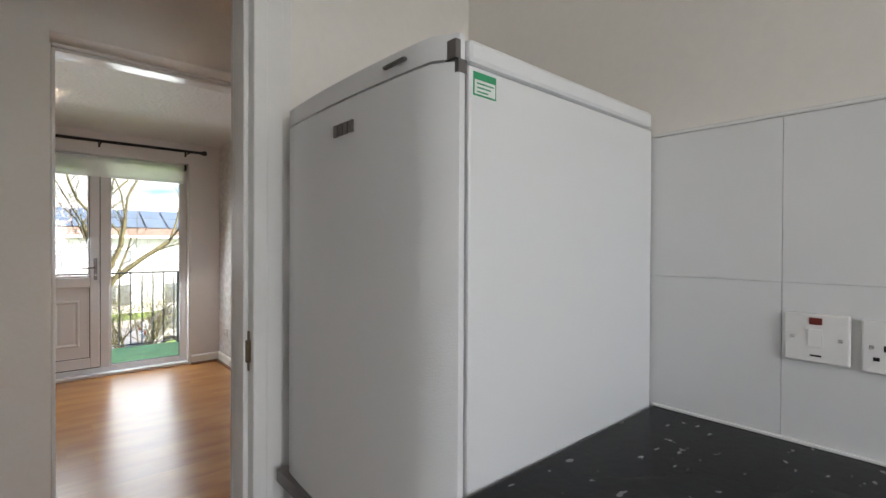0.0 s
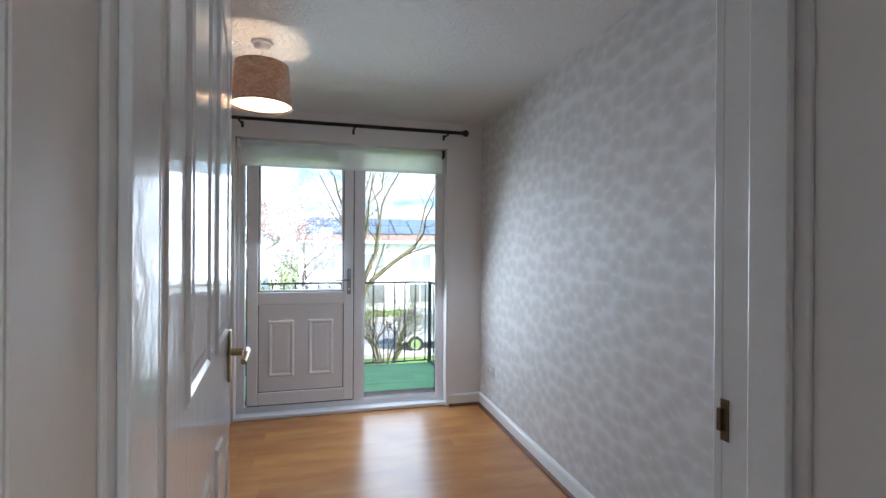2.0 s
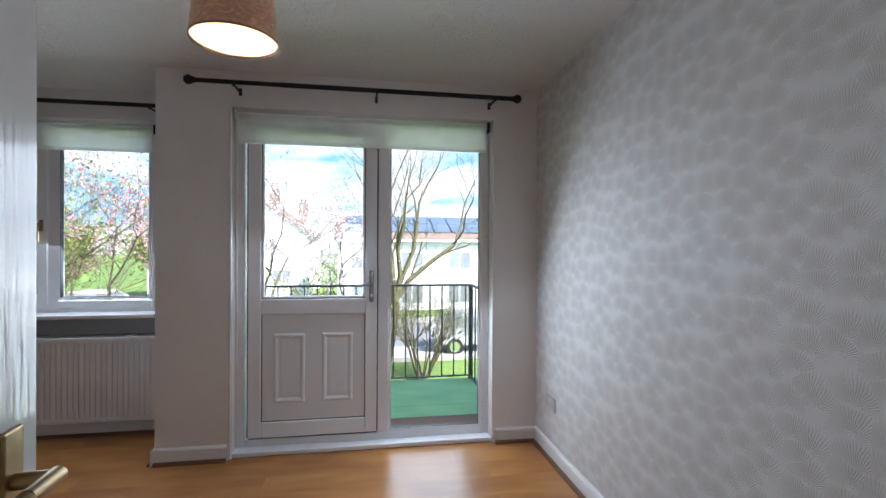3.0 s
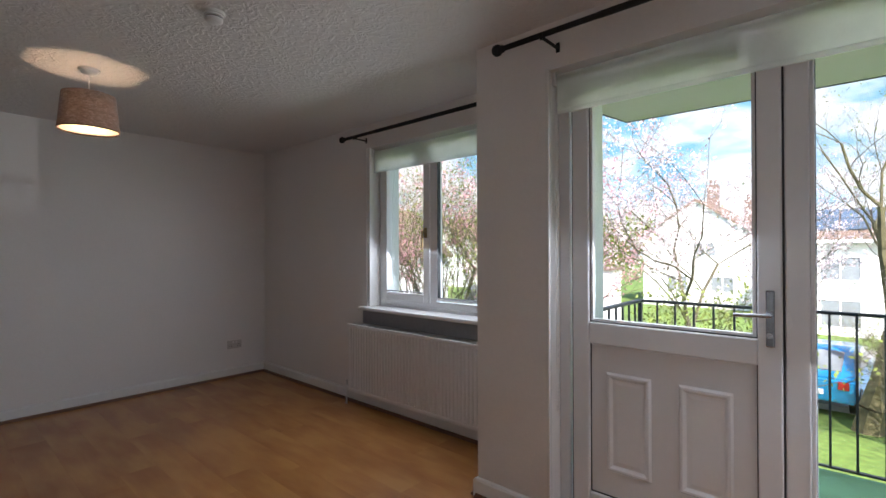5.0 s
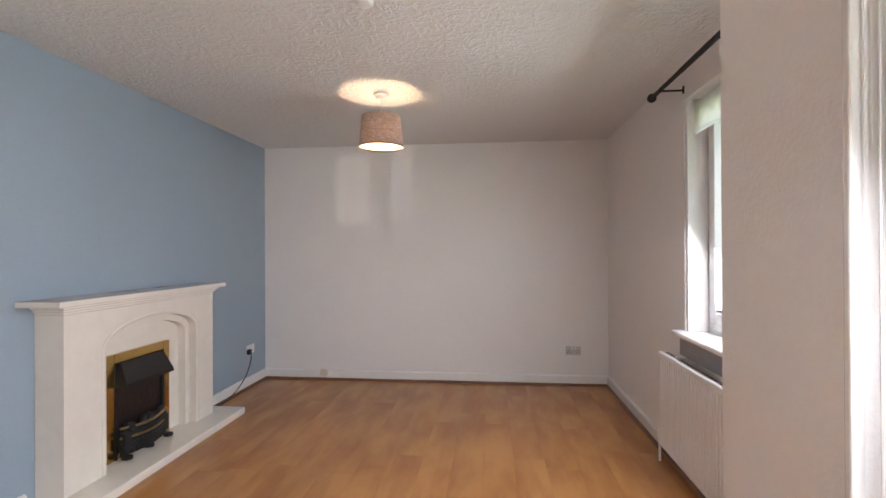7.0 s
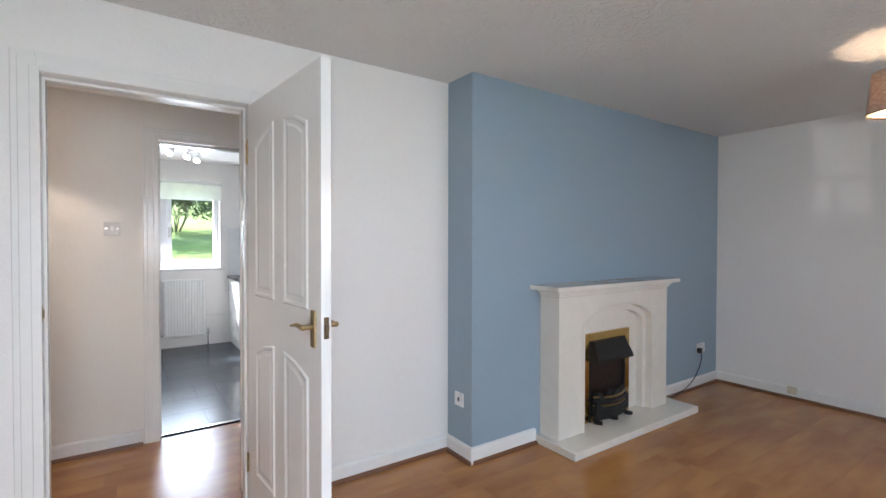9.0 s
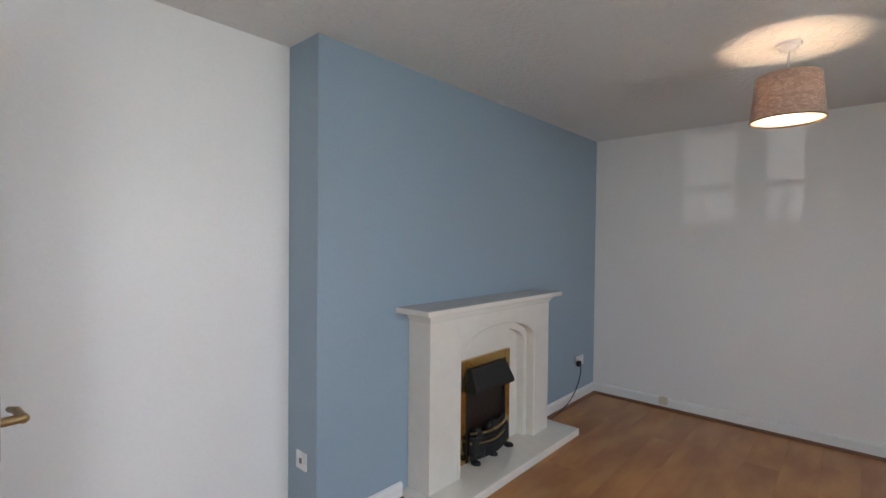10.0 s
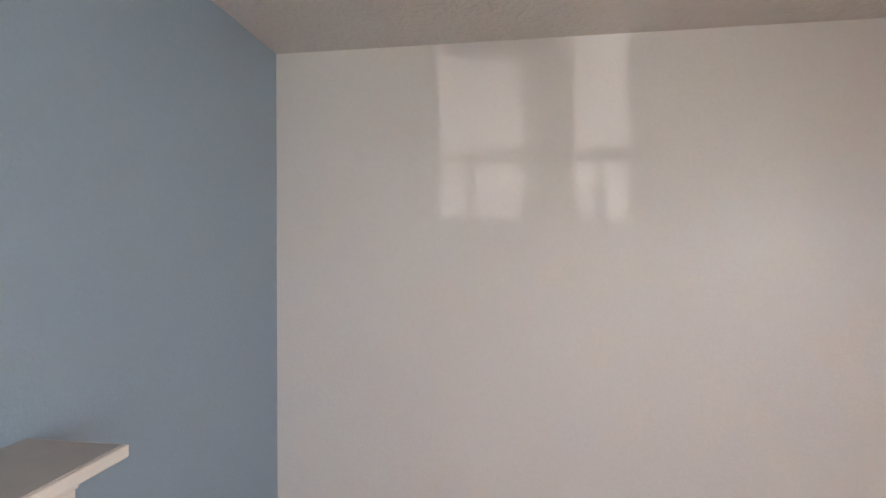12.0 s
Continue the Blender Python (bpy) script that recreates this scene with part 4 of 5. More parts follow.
part("cable", tube(cable, 0.0042, 7), DARK, plug, smooth=True)
jb = thing("junction_box", pose(XW + 0.018, 4.135, 0.0), "small ivory cable box on the skirting", "cable box")
part("cover", boxes((XW + 0.018, XW + 0.045, 4.10, 4.17, 0.045, 0.112), bevel=0.005), IVORY, jb)

# ---- hall things ----
socket((-0.432, YH - 0.003, 1.456), "y", -1, 0.086, "white light switch on the hall wall", kind="switch", parts=[("rocker", -0.008, 0.008, -0.016, 0.016, 0.014, PLASTIC)])
socket((0.70, YK1, 1.447), "y", 1, 0.086, "white cord outlet plate on the hall wall", plate=DARKERPLASTIC, kind="switch", parts=[("rocker", -0.008, 0.008, -0.014, 0.014, 0.013, PLASTIC)])
socket((1.12, YR, 1.42), "y", 1, 0.086, "white light switch beside the living room door", kind="switch", parts=[("rocker", -0.008, 0.008, -0.016, 0.016, 0.014, PLASTIC)])
TX, TZ = -0.172, 1.464
th = thing("thermostat", pose(TX, YH, TZ), "old ivory room thermostat with grey dial", "thermostat")
ty = YH - 0.003


def th_boxes(*rows, bevel=0.0):
    return boxes(*[(TX + a, TX + b, ty - q, ty - r, TZ + e, TZ + f) for a, b, q, r, e, f in rows], bevel=bevel)


part("case", th_boxes((-0.034, 0.034, 0.031, 0.0, -0.037, 0.037), bevel=0.004), IVORY, th)
part("dial", rods(((TX + 0.006, ty - 0.031, TZ - 0.005), (TX + 0.006, ty - 0.043, TZ - 0.005), 0.0175, 0.016), seg=28), GREYKNOB, th, "grey round dial", smooth=True)
part("dial_mark", th_boxes((0.0052, 0.0068, 0.0437, 0.042, -0.019, -0.009)), DARK, th)
for i in range(9):
    a = radians(200 - i * 27.5)
    u, v = 0.006 + 0.0215 * math.cos(a), -0.005 + 0.0215 * math.sin(a)
    part("scale_mark", th_boxes((u - 0.0012, u + 0.0012, 0.0318, 0.030, v - 0.0012, v + 0.0012)), DARK, th)
for i in range(10):
    part("vent_slot", th_boxes((-0.024 + i * 0.005, -0.0215 + i * 0.005, 0.0316, 0.030, -0.0345, -0.029)), DARK, th)
    part("vent_slot", th_boxes((-0.021 + i * 0.005, -0.019 + i * 0.005, 0.0316, 0.030, 0.032, 0.0338)), DARK, th)
part("label_bar", th_boxes((-0.031, -0.011, 0.0316, 0.030, 0.023, 0.0265)), DARK, th)
part("label_bar", th_boxes((-0.031, -0.018, 0.0316, 0.030, -0.026, -0.0235)), DARK, th)
part("groove", th_boxes((-0.032, 0.025, 0.0313, 0.030, 0.0195, 0.0203)), DARK, th)

# ---- kitchen things ----
ff = thing("fridge_freezer", pose(0.79, 1.58, 0), "tall white fridge freezer beside the worktop", "fridge freezer")
GX0, GX1, GY0, GY1, GZ = 0.486, 1.108, 1.300, 1.862, 1.602
part("cabinet", boxes((0.540, GX1, GY0, GY1, 0.03, 1.564), bevel=0.004), WHITEGOODS, ff)
part("cabinet_top", boxes((0.540, GX1, GY0 - 0.001, GY1 + 0.001, 1.567, GZ), bevel=0.008), WHITEGOODS, ff)


def curved_door(z0, z1, bulge=0.022, n=16):
    """A door whose front bows out a little and whose edges are rounded."""
    bm = bmesh.new()
    o = [(0.532, GY0)]
    for i in range(n + 1):
        u = i / n
        e = min(u, 1 - u)
        r = 0.016 * (1 - min(1, e / 0.045)) ** 2
        o.append((GX0 + 0.012 - bulge * (math.sin(math.pi * u) ** 0.6 - 0.5) * 0.7 + r, GY0 + (GY1 - GY0) * u))
    o.append((0.532, GY1))
    a = [bm.verts.new((x, y, z0)) for x, y in o]
    b = [bm.verts.new((x, y, z1)) for x, y in o]
    for i in range(len(o)):
        j = (i + 1) % len(o)
        bm.faces.new((a[i], a[j], b[j], b[i]))
    bm.faces.new(a)
    bm.faces.new(b[::-1])
    return bm


ud = part("fridge_door", curved_door(0.80, 1.563), WHITEGOODS, ff, smooth=True)
part("freezer_door", curved_door(0.06, 0.772), WHITEGOODS, ff, smooth=True)
part("top_fascia", curved_door(1.567, GZ), WHITEGOODS, ff, smooth=True)
part("door_gasket", boxes((0.5322, 0.5398, GY0 + 0.008, GY1 - 0.008, 0.06, 1.60)), GREYKNOB, ff, "grey rubber door seal")
part("top_hinge", boxes((0.518, 0.534, GY0 - 0.002, GY0 + 0.03, 1.548, 1.566), (0.512, 0.522, GY0 - 0.002, GY0 + 0.02, 1.566, 1.592)), GREYKNOB, ff)
part("handle_recess", boxes((GX0 - 0.002, 0.528, 1.62, GY1 - 0.004, 0.772, 0.80)), GREYKNOB, ff)
for dy in (0, 0.018, 0.036, 0.054):
    part("badge_bar", boxes((GX0 + 0.0002, GX0 + 0.004, 1.600 - dy - 0.013, 1.600 - dy, 1.502, 1.523)), GREYKNOB, ud, "dark maker's badge, plain bars")
part("model_bar", boxes((GX0 + 0.001, GX0 + 0.008, 1.385, 1.44, 1.582, 1.586)), GREYKNOB, ff)
GREENINK = surface("green_ink", (0.02, 0.30, 0.13), 0.5, bump=0)
PAPERW = surface("sticker_white", (0.75, 0.78, 0.75), 0.5, bump=0)
st = part("energy_sticker", boxes((0.548, 0.596, GY0 - 0.0008, GY0 + 0.002, 1.522, 1.556)), GREENINK, ff, "small green and white sticker")
part("sticker_face", boxes((0.5505, 0.5935, GY0 - 0.0012, GY0 + 0.001, 1.5245, 1.545)), PAPERW, st)
for i in range(3):
    part("text_bar", boxes((0.555, 0.590 - 0.006 * i, GY0 - 0.0015, GY0, 1.539 - i * 0.006, 1.541 - i * 0.006)), GREENINK, st)


def worktop_material():
    """Near-black laminate with scattered grey flecks."""
    m = surface("worktop_black", (0.012, 0.012, 0.013), 0.28, grain=60, vary=0.5, bump=0.02)
    t = m.node_tree
    p = t.nodes["Principled BSDF"]
    co = t.nodes.new("ShaderNodeTexCoord")
    mp = node(t, "Mapping", Vector=co.outputs["Object"], Scale=(1.0, 1.9, 1.0))
    nz = node(t, "TexNoise", Vector=mp.outputs[0], Scale=34.0, Detail=1.5, Roughness=0.4)
    col = ramp(t, nz.outputs[0], [(0.0, (0.012, 0.012, 0.013)), (0.70, (0.014, 0.014, 0.015)), (0.735, (0.22, 0.22, 0.22)), (1.0, (0.25, 0.25, 0.25))])
    t.links.new(col, p.inputs["Base Color"])
    p.inputs["Specular IOR Level"].default_value = 0.12
    return m


WORK = worktop_material()
tagged(part("worktop", boxes((0.520, KXE, KYS + 0.001, GY0 - 0.003, 0.915, 0.953), bevel=0.007), WORK), "black speckled laminate kitchen worktop", "worktop")
UNIT = surface("cabinet_white", (0.78, 0.77, 0.75), 0.35, vary=0.02)
for i in range(3):
    y1 = GY0 - 0.01 - i * 0.62
    cu = thing("base_cabinet", pose(0.8, y1 - 0.3, 0), "white kitchen base cabinet under the worktop", "cabinet", "kitchen base cabinets")
    part("body", boxes((0.565, KXE - 0.01, y1 - 0.60, y1, 0.0, 0.913)), UNIT, cu)
    dd = part("door", boxes((0.545, 0.564, y1 - 0.597, y1 - 0.003, 0.13, 0.905), bevel=0.003), UNIT, cu)
    part("handle", rods(((0.530, y1 - 0.06, 0.74), (0.530, y1 - 0.06, 0.86), 0.005)), CHROME, dd)
tagged(part("worktop", boxes((KXW, -0.505, KYS + 0.001, 0.05, 0.87, 0.908), bevel=0.007), WORK), "black speckled laminate worktop beside the window", "worktop")
for i in range(2):
    y0 = KYS + 0.01 + i * 0.62
    cu = thing("base_cabinet", pose(-0.7, y0 + 0.3, 0), "white kitchen base cabinet under the worktop", "cabinet", "kitchen base cabinets")
    part("body", boxes((KXW + 0.01, -0.551, y0, y0 + 0.60, 0.0, 0.868)), UNIT, cu)
    dd = part("door", boxes((-0.549, -0.530, y0 + 0.003, y0 + 0.597, 0.13, 0.86), bevel=0.003), UNIT, cu)
    part("handle", rods(((-0.516, y0 + 0.06, 0.70), (-0.516, y0 + 0.06, 0.82), 0.005)), CHROME, dd)
structure("trim_pipe_run", boxes((NWX0 - 0.08, 0.52, KYS + 0.001, KYS + 0.016, 0.385, 0.40), bevel=0.004), GLOSS, "thin white pipe casing along the wall", "trim")
structure("trim_worktop_seal", boxes((KXE - 0.014, KXE - 0.007, KYS + 0.02, GY0 - 0.003, 0.953, 0.959), bevel=0.002), PLASTIC, "white silicone seal behind the worktop", "seal")
sw = socket((KXE - 0.008, 1.008, 1.147), "x", -1, 0.092, "white cooker switch with red neon", kind="switch", parts=[("rocker", -0.010, 0.010, -0.014, 0.016, 0.014, PLASTIC), ("neon", -0.009, 0.009, 0.024, 0.036, 0.012, surface("neon_red", (0.16, 0.015, 0.01), 0.3, bump=0)), ("mark", -0.008, 0.008, -0.032, -0.029, 0.0108, DARK)])
socket((KXE - 0.008, 0.876, 1.144), "x", -1, 0.146, "white double socket on the tiled splashback", parts=twin(0))
kw = tagged(new("window_2"), "white upvc kitchen window in two lights", "window", kind="structure")
FRAME[kw.name] = Matrix()
ky = KYS - 0.13
part("window_frame", frame_boxes(NWX0, NWX1, NWZ0, NWTOP, 0.05, ky - 0.07, ky), UPVC, kw)
part("mullion", boxes((0.18, 0.27, ky - 0.07, ky + 0.004, NWZ0 + 0.05, NWTOP - 0.05), bevel=0.004), UPVC, kw)
sh2 = part("casement", frame_boxes(-0.415, 0.185, NWZ0 + 0.045, NWTOP - 0.04, 0.055, ky - 0.06, ky + 0.012), UPVC, kw)
part("casement_handle", boxes((0.155, 0.175, ky + 0.01, ky + 0.04, 1.42, 1.55), bevel=0.004), CHROME, sh2)
pane("pane", -0.36, 0.13, ky - 0.04, NWZ0 + 0.1, NWTOP - 0.09, sh2)
pane("pane", 0.27, NWX1 - 0.05, ky - 0.04, NWZ0 + 0.05, NWTOP - 0.05, kw)
part("window_sill", boxes((NWX0 - 0.06, NWX1 + 0.06, ky, KYS + 0.04, NWZ0 - 0.03, NWZ0 + 0.001), bevel=0.007), GLOSS, kw)
roller_blind(NWX0 - 0.04, NWX1 + 0.04, KYS + 0.06, 2.16, 1.90, "white roller blind above the kitchen window")
radiator(-0.235, 0.245, KYS + 0.003, 1, 0.14, 0.88, "white panel radiator under the kitchen window", valves=False)
sp = thing("spotlight_bar", pose(0.07, 0.05, CEIL), "chrome ceiling bar with three spotlights", "spotlight")
part("ceiling_plate", boxes((0.02, 0.14, -0.01, 0.11, 2.375, 2.3995), bevel=0.005), CHROME, sp)
part("bar", tube([(0.22, 0.16, 2.36), (0.14, 0.12, 2.355), (0.08, 0.05, 2.365), (0.02, -0.04, 2.355), (-0.07, -0.19, 2.36)], 0.009), CHROME, sp, smooth=True)
LED = glow_material("lit_spot", (1.0, 0.95, 0.88), 6.0)
for x, y in ((0.22, 0.16), (0.05, 0.02), (-0.07, -0.19)):
    hd = part("spot_head", rods(((x, y, 2.35), (x, y, 2.32), 0.008), ((x, y, 2.33), (x + 0.03, y + 0.05, 2.27), 0.022, 0.036)), CHROME, sp, smooth=True)
    part("lamp_face", rods(((x + 0.0305, y + 0.051, 2.269), (x + 0.032, y + 0.053, 2.266), 0.032)), LED, hd)

# ---- outside: balcony, ground, trees, houses ----
GROUND0 = -2.6
RX0, RX1, RY, RZ = -0.52, 1.545, 8.165, 0.930
balc = tagged(new("balcony"), "small balcony with green turf and iron railing", "balcony")
FRAME[balc.name] = Matrix()
part("slab", boxes((-0.60, 1.72, 6.685, 8.22, -0.30, -0.085)), RENDERED, balc)
part("turf", boxes((-0.46, 1.66, 6.69, 8.205, -0.083, -0.062)), TURF, balc, "bright green artificial turf")
part("turf_seam", boxes((-0.46, 1.66, 7.405, 7.425, -0.066, -0.058), bevel=0.002), TURF, balc)
canopy = bmesh.new()
prism(canopy, [(-0.83, 6.70), (-0.83, 8.08), (-0.75, 8.54), (1.50, 8.58), (1.62, 8.40), (1.62, 6.70)], 2.44, 2.62)
for v in canopy.verts:
    v.co = (v.co.x, v.co.z, v.co.y)
part("canopy", canopy, surface("canopy_paint", (0.82, 0.75, 0.75), 0.8, vary=0.05), balc, "pale concrete slab of the balcony above")
edge = bmesh.new()
prism(edge, [(-0.84, 6.70), (-0.84, 8.08), (-0.755, 8.55), (1.505, 8.59), (1.632, 8.40), (1.632, 6.70), (1.617, 6.70), (1.617, 8.395), (1.497, 8.575), (-0.745, 8.535), (-0.825, 8.078), (-0.825, 6.70)], 2.435, 2.63)
for v in edge.verts:
    v.co = (v.co.x, v.co.z, v.co.y)
part("canopy_edge", edge, RAILPAINT, balc)
part("top_rail", boxes((RX0 - 0.02, RX1 + 0.02, RY - 0.022, RY + 0.022, RZ - 0.014, RZ + 0.006), (RX0 - 0.022, RX0 + 0.022, 7.30, RY - 0.022, RZ - 0.014, RZ + 0.006), (RX1 - 0.022, RX1 + 0.022, 6.685, RY - 0.022, RZ - 0.014, RZ + 0.006), bevel=0.004), RAILPAINT, balc)
part("bottom_rail", boxes((RX0, RX1, RY - 0.014, RY + 0.014, -0.03, -0.018), (RX1 - 0.014, RX1 + 0.014, 6.685, RY - 0.014, -0.03, -0.018), (RX0 - 0.014, RX0 + 0.014, 7.30, RY - 0.014, -0.03, -0.018)), RAILPAINT, balc)
bar = boxes((-0.0065, 0.0065, -0.0065, 0.0065, -0.02, RZ - 0.012))
bar_me = bpy.data.meshes.new("baluster")
bar.to_mesh(bar_me)
bar.free()
bar_me.materials.append(RAILPAINT)
spots = [(RX0 + 0.126 * i, RY) for i in range(1, 17)] + [(RX1, 6.80 + 0.126 * i) for i in range(11)] + [(RX0, 7.42 + 0.126 * i) for i in range(6)]
for x, y in spots:
    ob = new("baluster", bar_me)
    ob.location = (x, y, 0)
    ob.parent = balc
for x, y in ((RX0, RY), (RX1, RY), (RX1, 6.70)):
    part("post", boxes((x - 0.014, x + 0.014, y - 0.014, y + 0.014, -0.085, RZ)), RAILPAINT, balc)
structure("wall_outer_skin", boxes((-0.462, -0.458, 6.69, 7.302, -0.3, 2.6), (XW - 0.25, WX0 - 0.02, 7.262, 7.27, -2.6, 2.6), (WX1 + 0.02, -0.462, 7.262, 7.302, -2.6, 2.6), (WX0 - 0.05, -2.33, 7.173, 7.29, 0.75, 2.3)), RENDERED, "white rendered outer wall", "wall")


# storey implied by the balcony above; unseen, added here to hold back the sun
structure("wall_upper_storey", boxes((XW - 0.25, 1.85, 3.0, 6.60, 2.66, 5.4), (XW - 0.25, -0.8, 6.6, 7.27, 2.66, 5.4)), RENDERED, "unseen white storey above the flat, added to block sun", "wall")
structure("wall_lower_storey", boxes((XW - 0.25, 1.85, 3.0, 6.60, GROUND0 - 0.1, -0.31), (KXW - 0.12, 3.6, KYS - 0.28, 2.99, GROUND0 - 0.1, -0.31)), RENDERED, "white rendered storey below the flat", "wall")
# unseen block to the east, added to keep direct sun off the balcony
structure("wall_neighbour_blocker", boxes((1.86, 7.0, 4.4, 6.60, GROUND0 - 0.1, 5.4)), RENDERED, "unseen white block next to the flat, added to block sun", "wall")
# added out of view to cut off the lower part of the spot's light
structure("wall_patch_blocker", boxes((3.0, 3.1, 7.0, 8.1, GROUND0, 0.578)), RENDERED, "unseen low wall that cuts off the light patch", "wall")


def grass_material():
    m = surface("grass", (0.125, 0.20, 0.035), 0.9, grain=6, vary=0.5, big=0.25, bump=1.0, bump_scale=9)
    return m


GRASS = grass_material()
GROUND = -2.6
gnd = bmesh.new()
bmesh.ops.create_grid(gnd, x_segments=40, y_segments=40, size=320)
for v in gnd.verts:
    v.co.z = GROUND + 0.05 * noise.noise(v.co * 0.05)
structure("ground", gnd, GRASS, "rough green lawn around the houses", "ground")
ROADM = surface("asphalt", (0.16, 0.16, 0.165), 0.85, grain=30, vary=0.2, bump=0.4)
PAVE = surface("concrete_paving", (0.36, 0.34, 0.31), 0.85, grain=20, vary=0.15, bump=0.2)
structure("road", boxes((-60, 60, 21.0, 26.5, GROUND - 0.05, GROUND + 0.06)), ROADM, "grey asphalt road beyond the lawn", "road")
structure("pavement", boxes((-60, 60, 19.2, 21.0, GROUND - 0.05, GROUND + 0.14), (-60, 60, 26.5, 28.3, GROUND - 0.05, GROUND + 0.14)), PAVE, "pale concrete pavement", "pavement")
bank = bmesh.new()
bmesh.ops.create_grid(bank, x_segments=30, y_segments=24, size=1)
for v in bank.verts:
    x, y = v.co.x * 30, -4.0 - (v.co.y + 1) * 12
    u, w = min(1, max(0, (-y - 4.5) / 3.5)), max(0, (-y - 8) / 6)
    v.co = (x, y, GROUND - 0.05 + 3.2 * u * u * (3 - 2 * u) + 1.25 * w + 0.15 * noise.noise(Vector((x * 0.4, y * 0.4, 0))))
structure("bank", bank, GRASS, "grassy bank behind the kitchen", "ground")

BARK = surface("bark", (0.115, 0.098, 0.06), 0.9, grain=14, vary=0.5, big=2.0, bump=1.2, stretch=(1, 1, 0.3))
LICHEN = surface("lichen_bark", (0.115, 0.10, 0.05), 0.9, grain=7, vary=0.65, big=2.5, bump=1.0)


def leaf_material(name, color, random_by=0.35):
    m = bpy.data.materials.new(name)
    m.use_nodes = True
    t = m.node_tree
    p = t.nodes["Principled BSDF"]
    geo = t.nodes.new("ShaderNodeNewGeometry")
    lo, hi = [c * (1 - random_by) for c in color], [min(0.9, c * (1 + random_by)) for c in color]
    t.links.new(ramp(t, geo.outputs["Random Per Island"], [(0.0, lo), (1.0, hi)]), p.inputs["Base Color"])
    p.inputs["Roughness"].default_value = 0.7
    tl = t.nodes.new("ShaderNodeBsdfTranslucent")
    t.links.new(p.inputs["Base Color"].links[0].from_socket, tl.inputs[0])
    mx = t.nodes.new("ShaderNodeMixShader")
    mx.inputs[0].default_value = 0.35
    t.links.new(p.outputs[0], mx.inputs[1])
    t.links.new(tl.outputs[0], mx.inputs[2])
    t.links.new(mx.outputs[0], t.nodes["Material Output"].inputs[0])
    return m


PINK = leaf_material("pink_blossom", (0.66, 0.34, 0.38))
PALEPINK = leaf_material("pale_blossom", (0.78, 0.58, 0.60))
SPRING = leaf_material("spring_leaf", (0.22, 0.27, 0.055), 0.45)
DEEP = leaf_material("evergreen_leaf", (0.05, 0.09, 0.03), 0.5)


def limb(verts, faces, a, b, ra, rb, n=5):
    d = (b - a).normalized()
    u = d.orthogonal().normalized()
    w = d.cross(u)
    base = len(verts)
    for c, r in ((a, ra), (b, rb)):
        for i in range(n):
            t = 2 * math.pi * i / n
            verts.append(c + (u * math.cos(t) + w * math.sin(t)) * r)
    for i in range(n):
        j = (i + 1) % n
        faces.append((base + i, base + j, base + n + j, base + n + i))


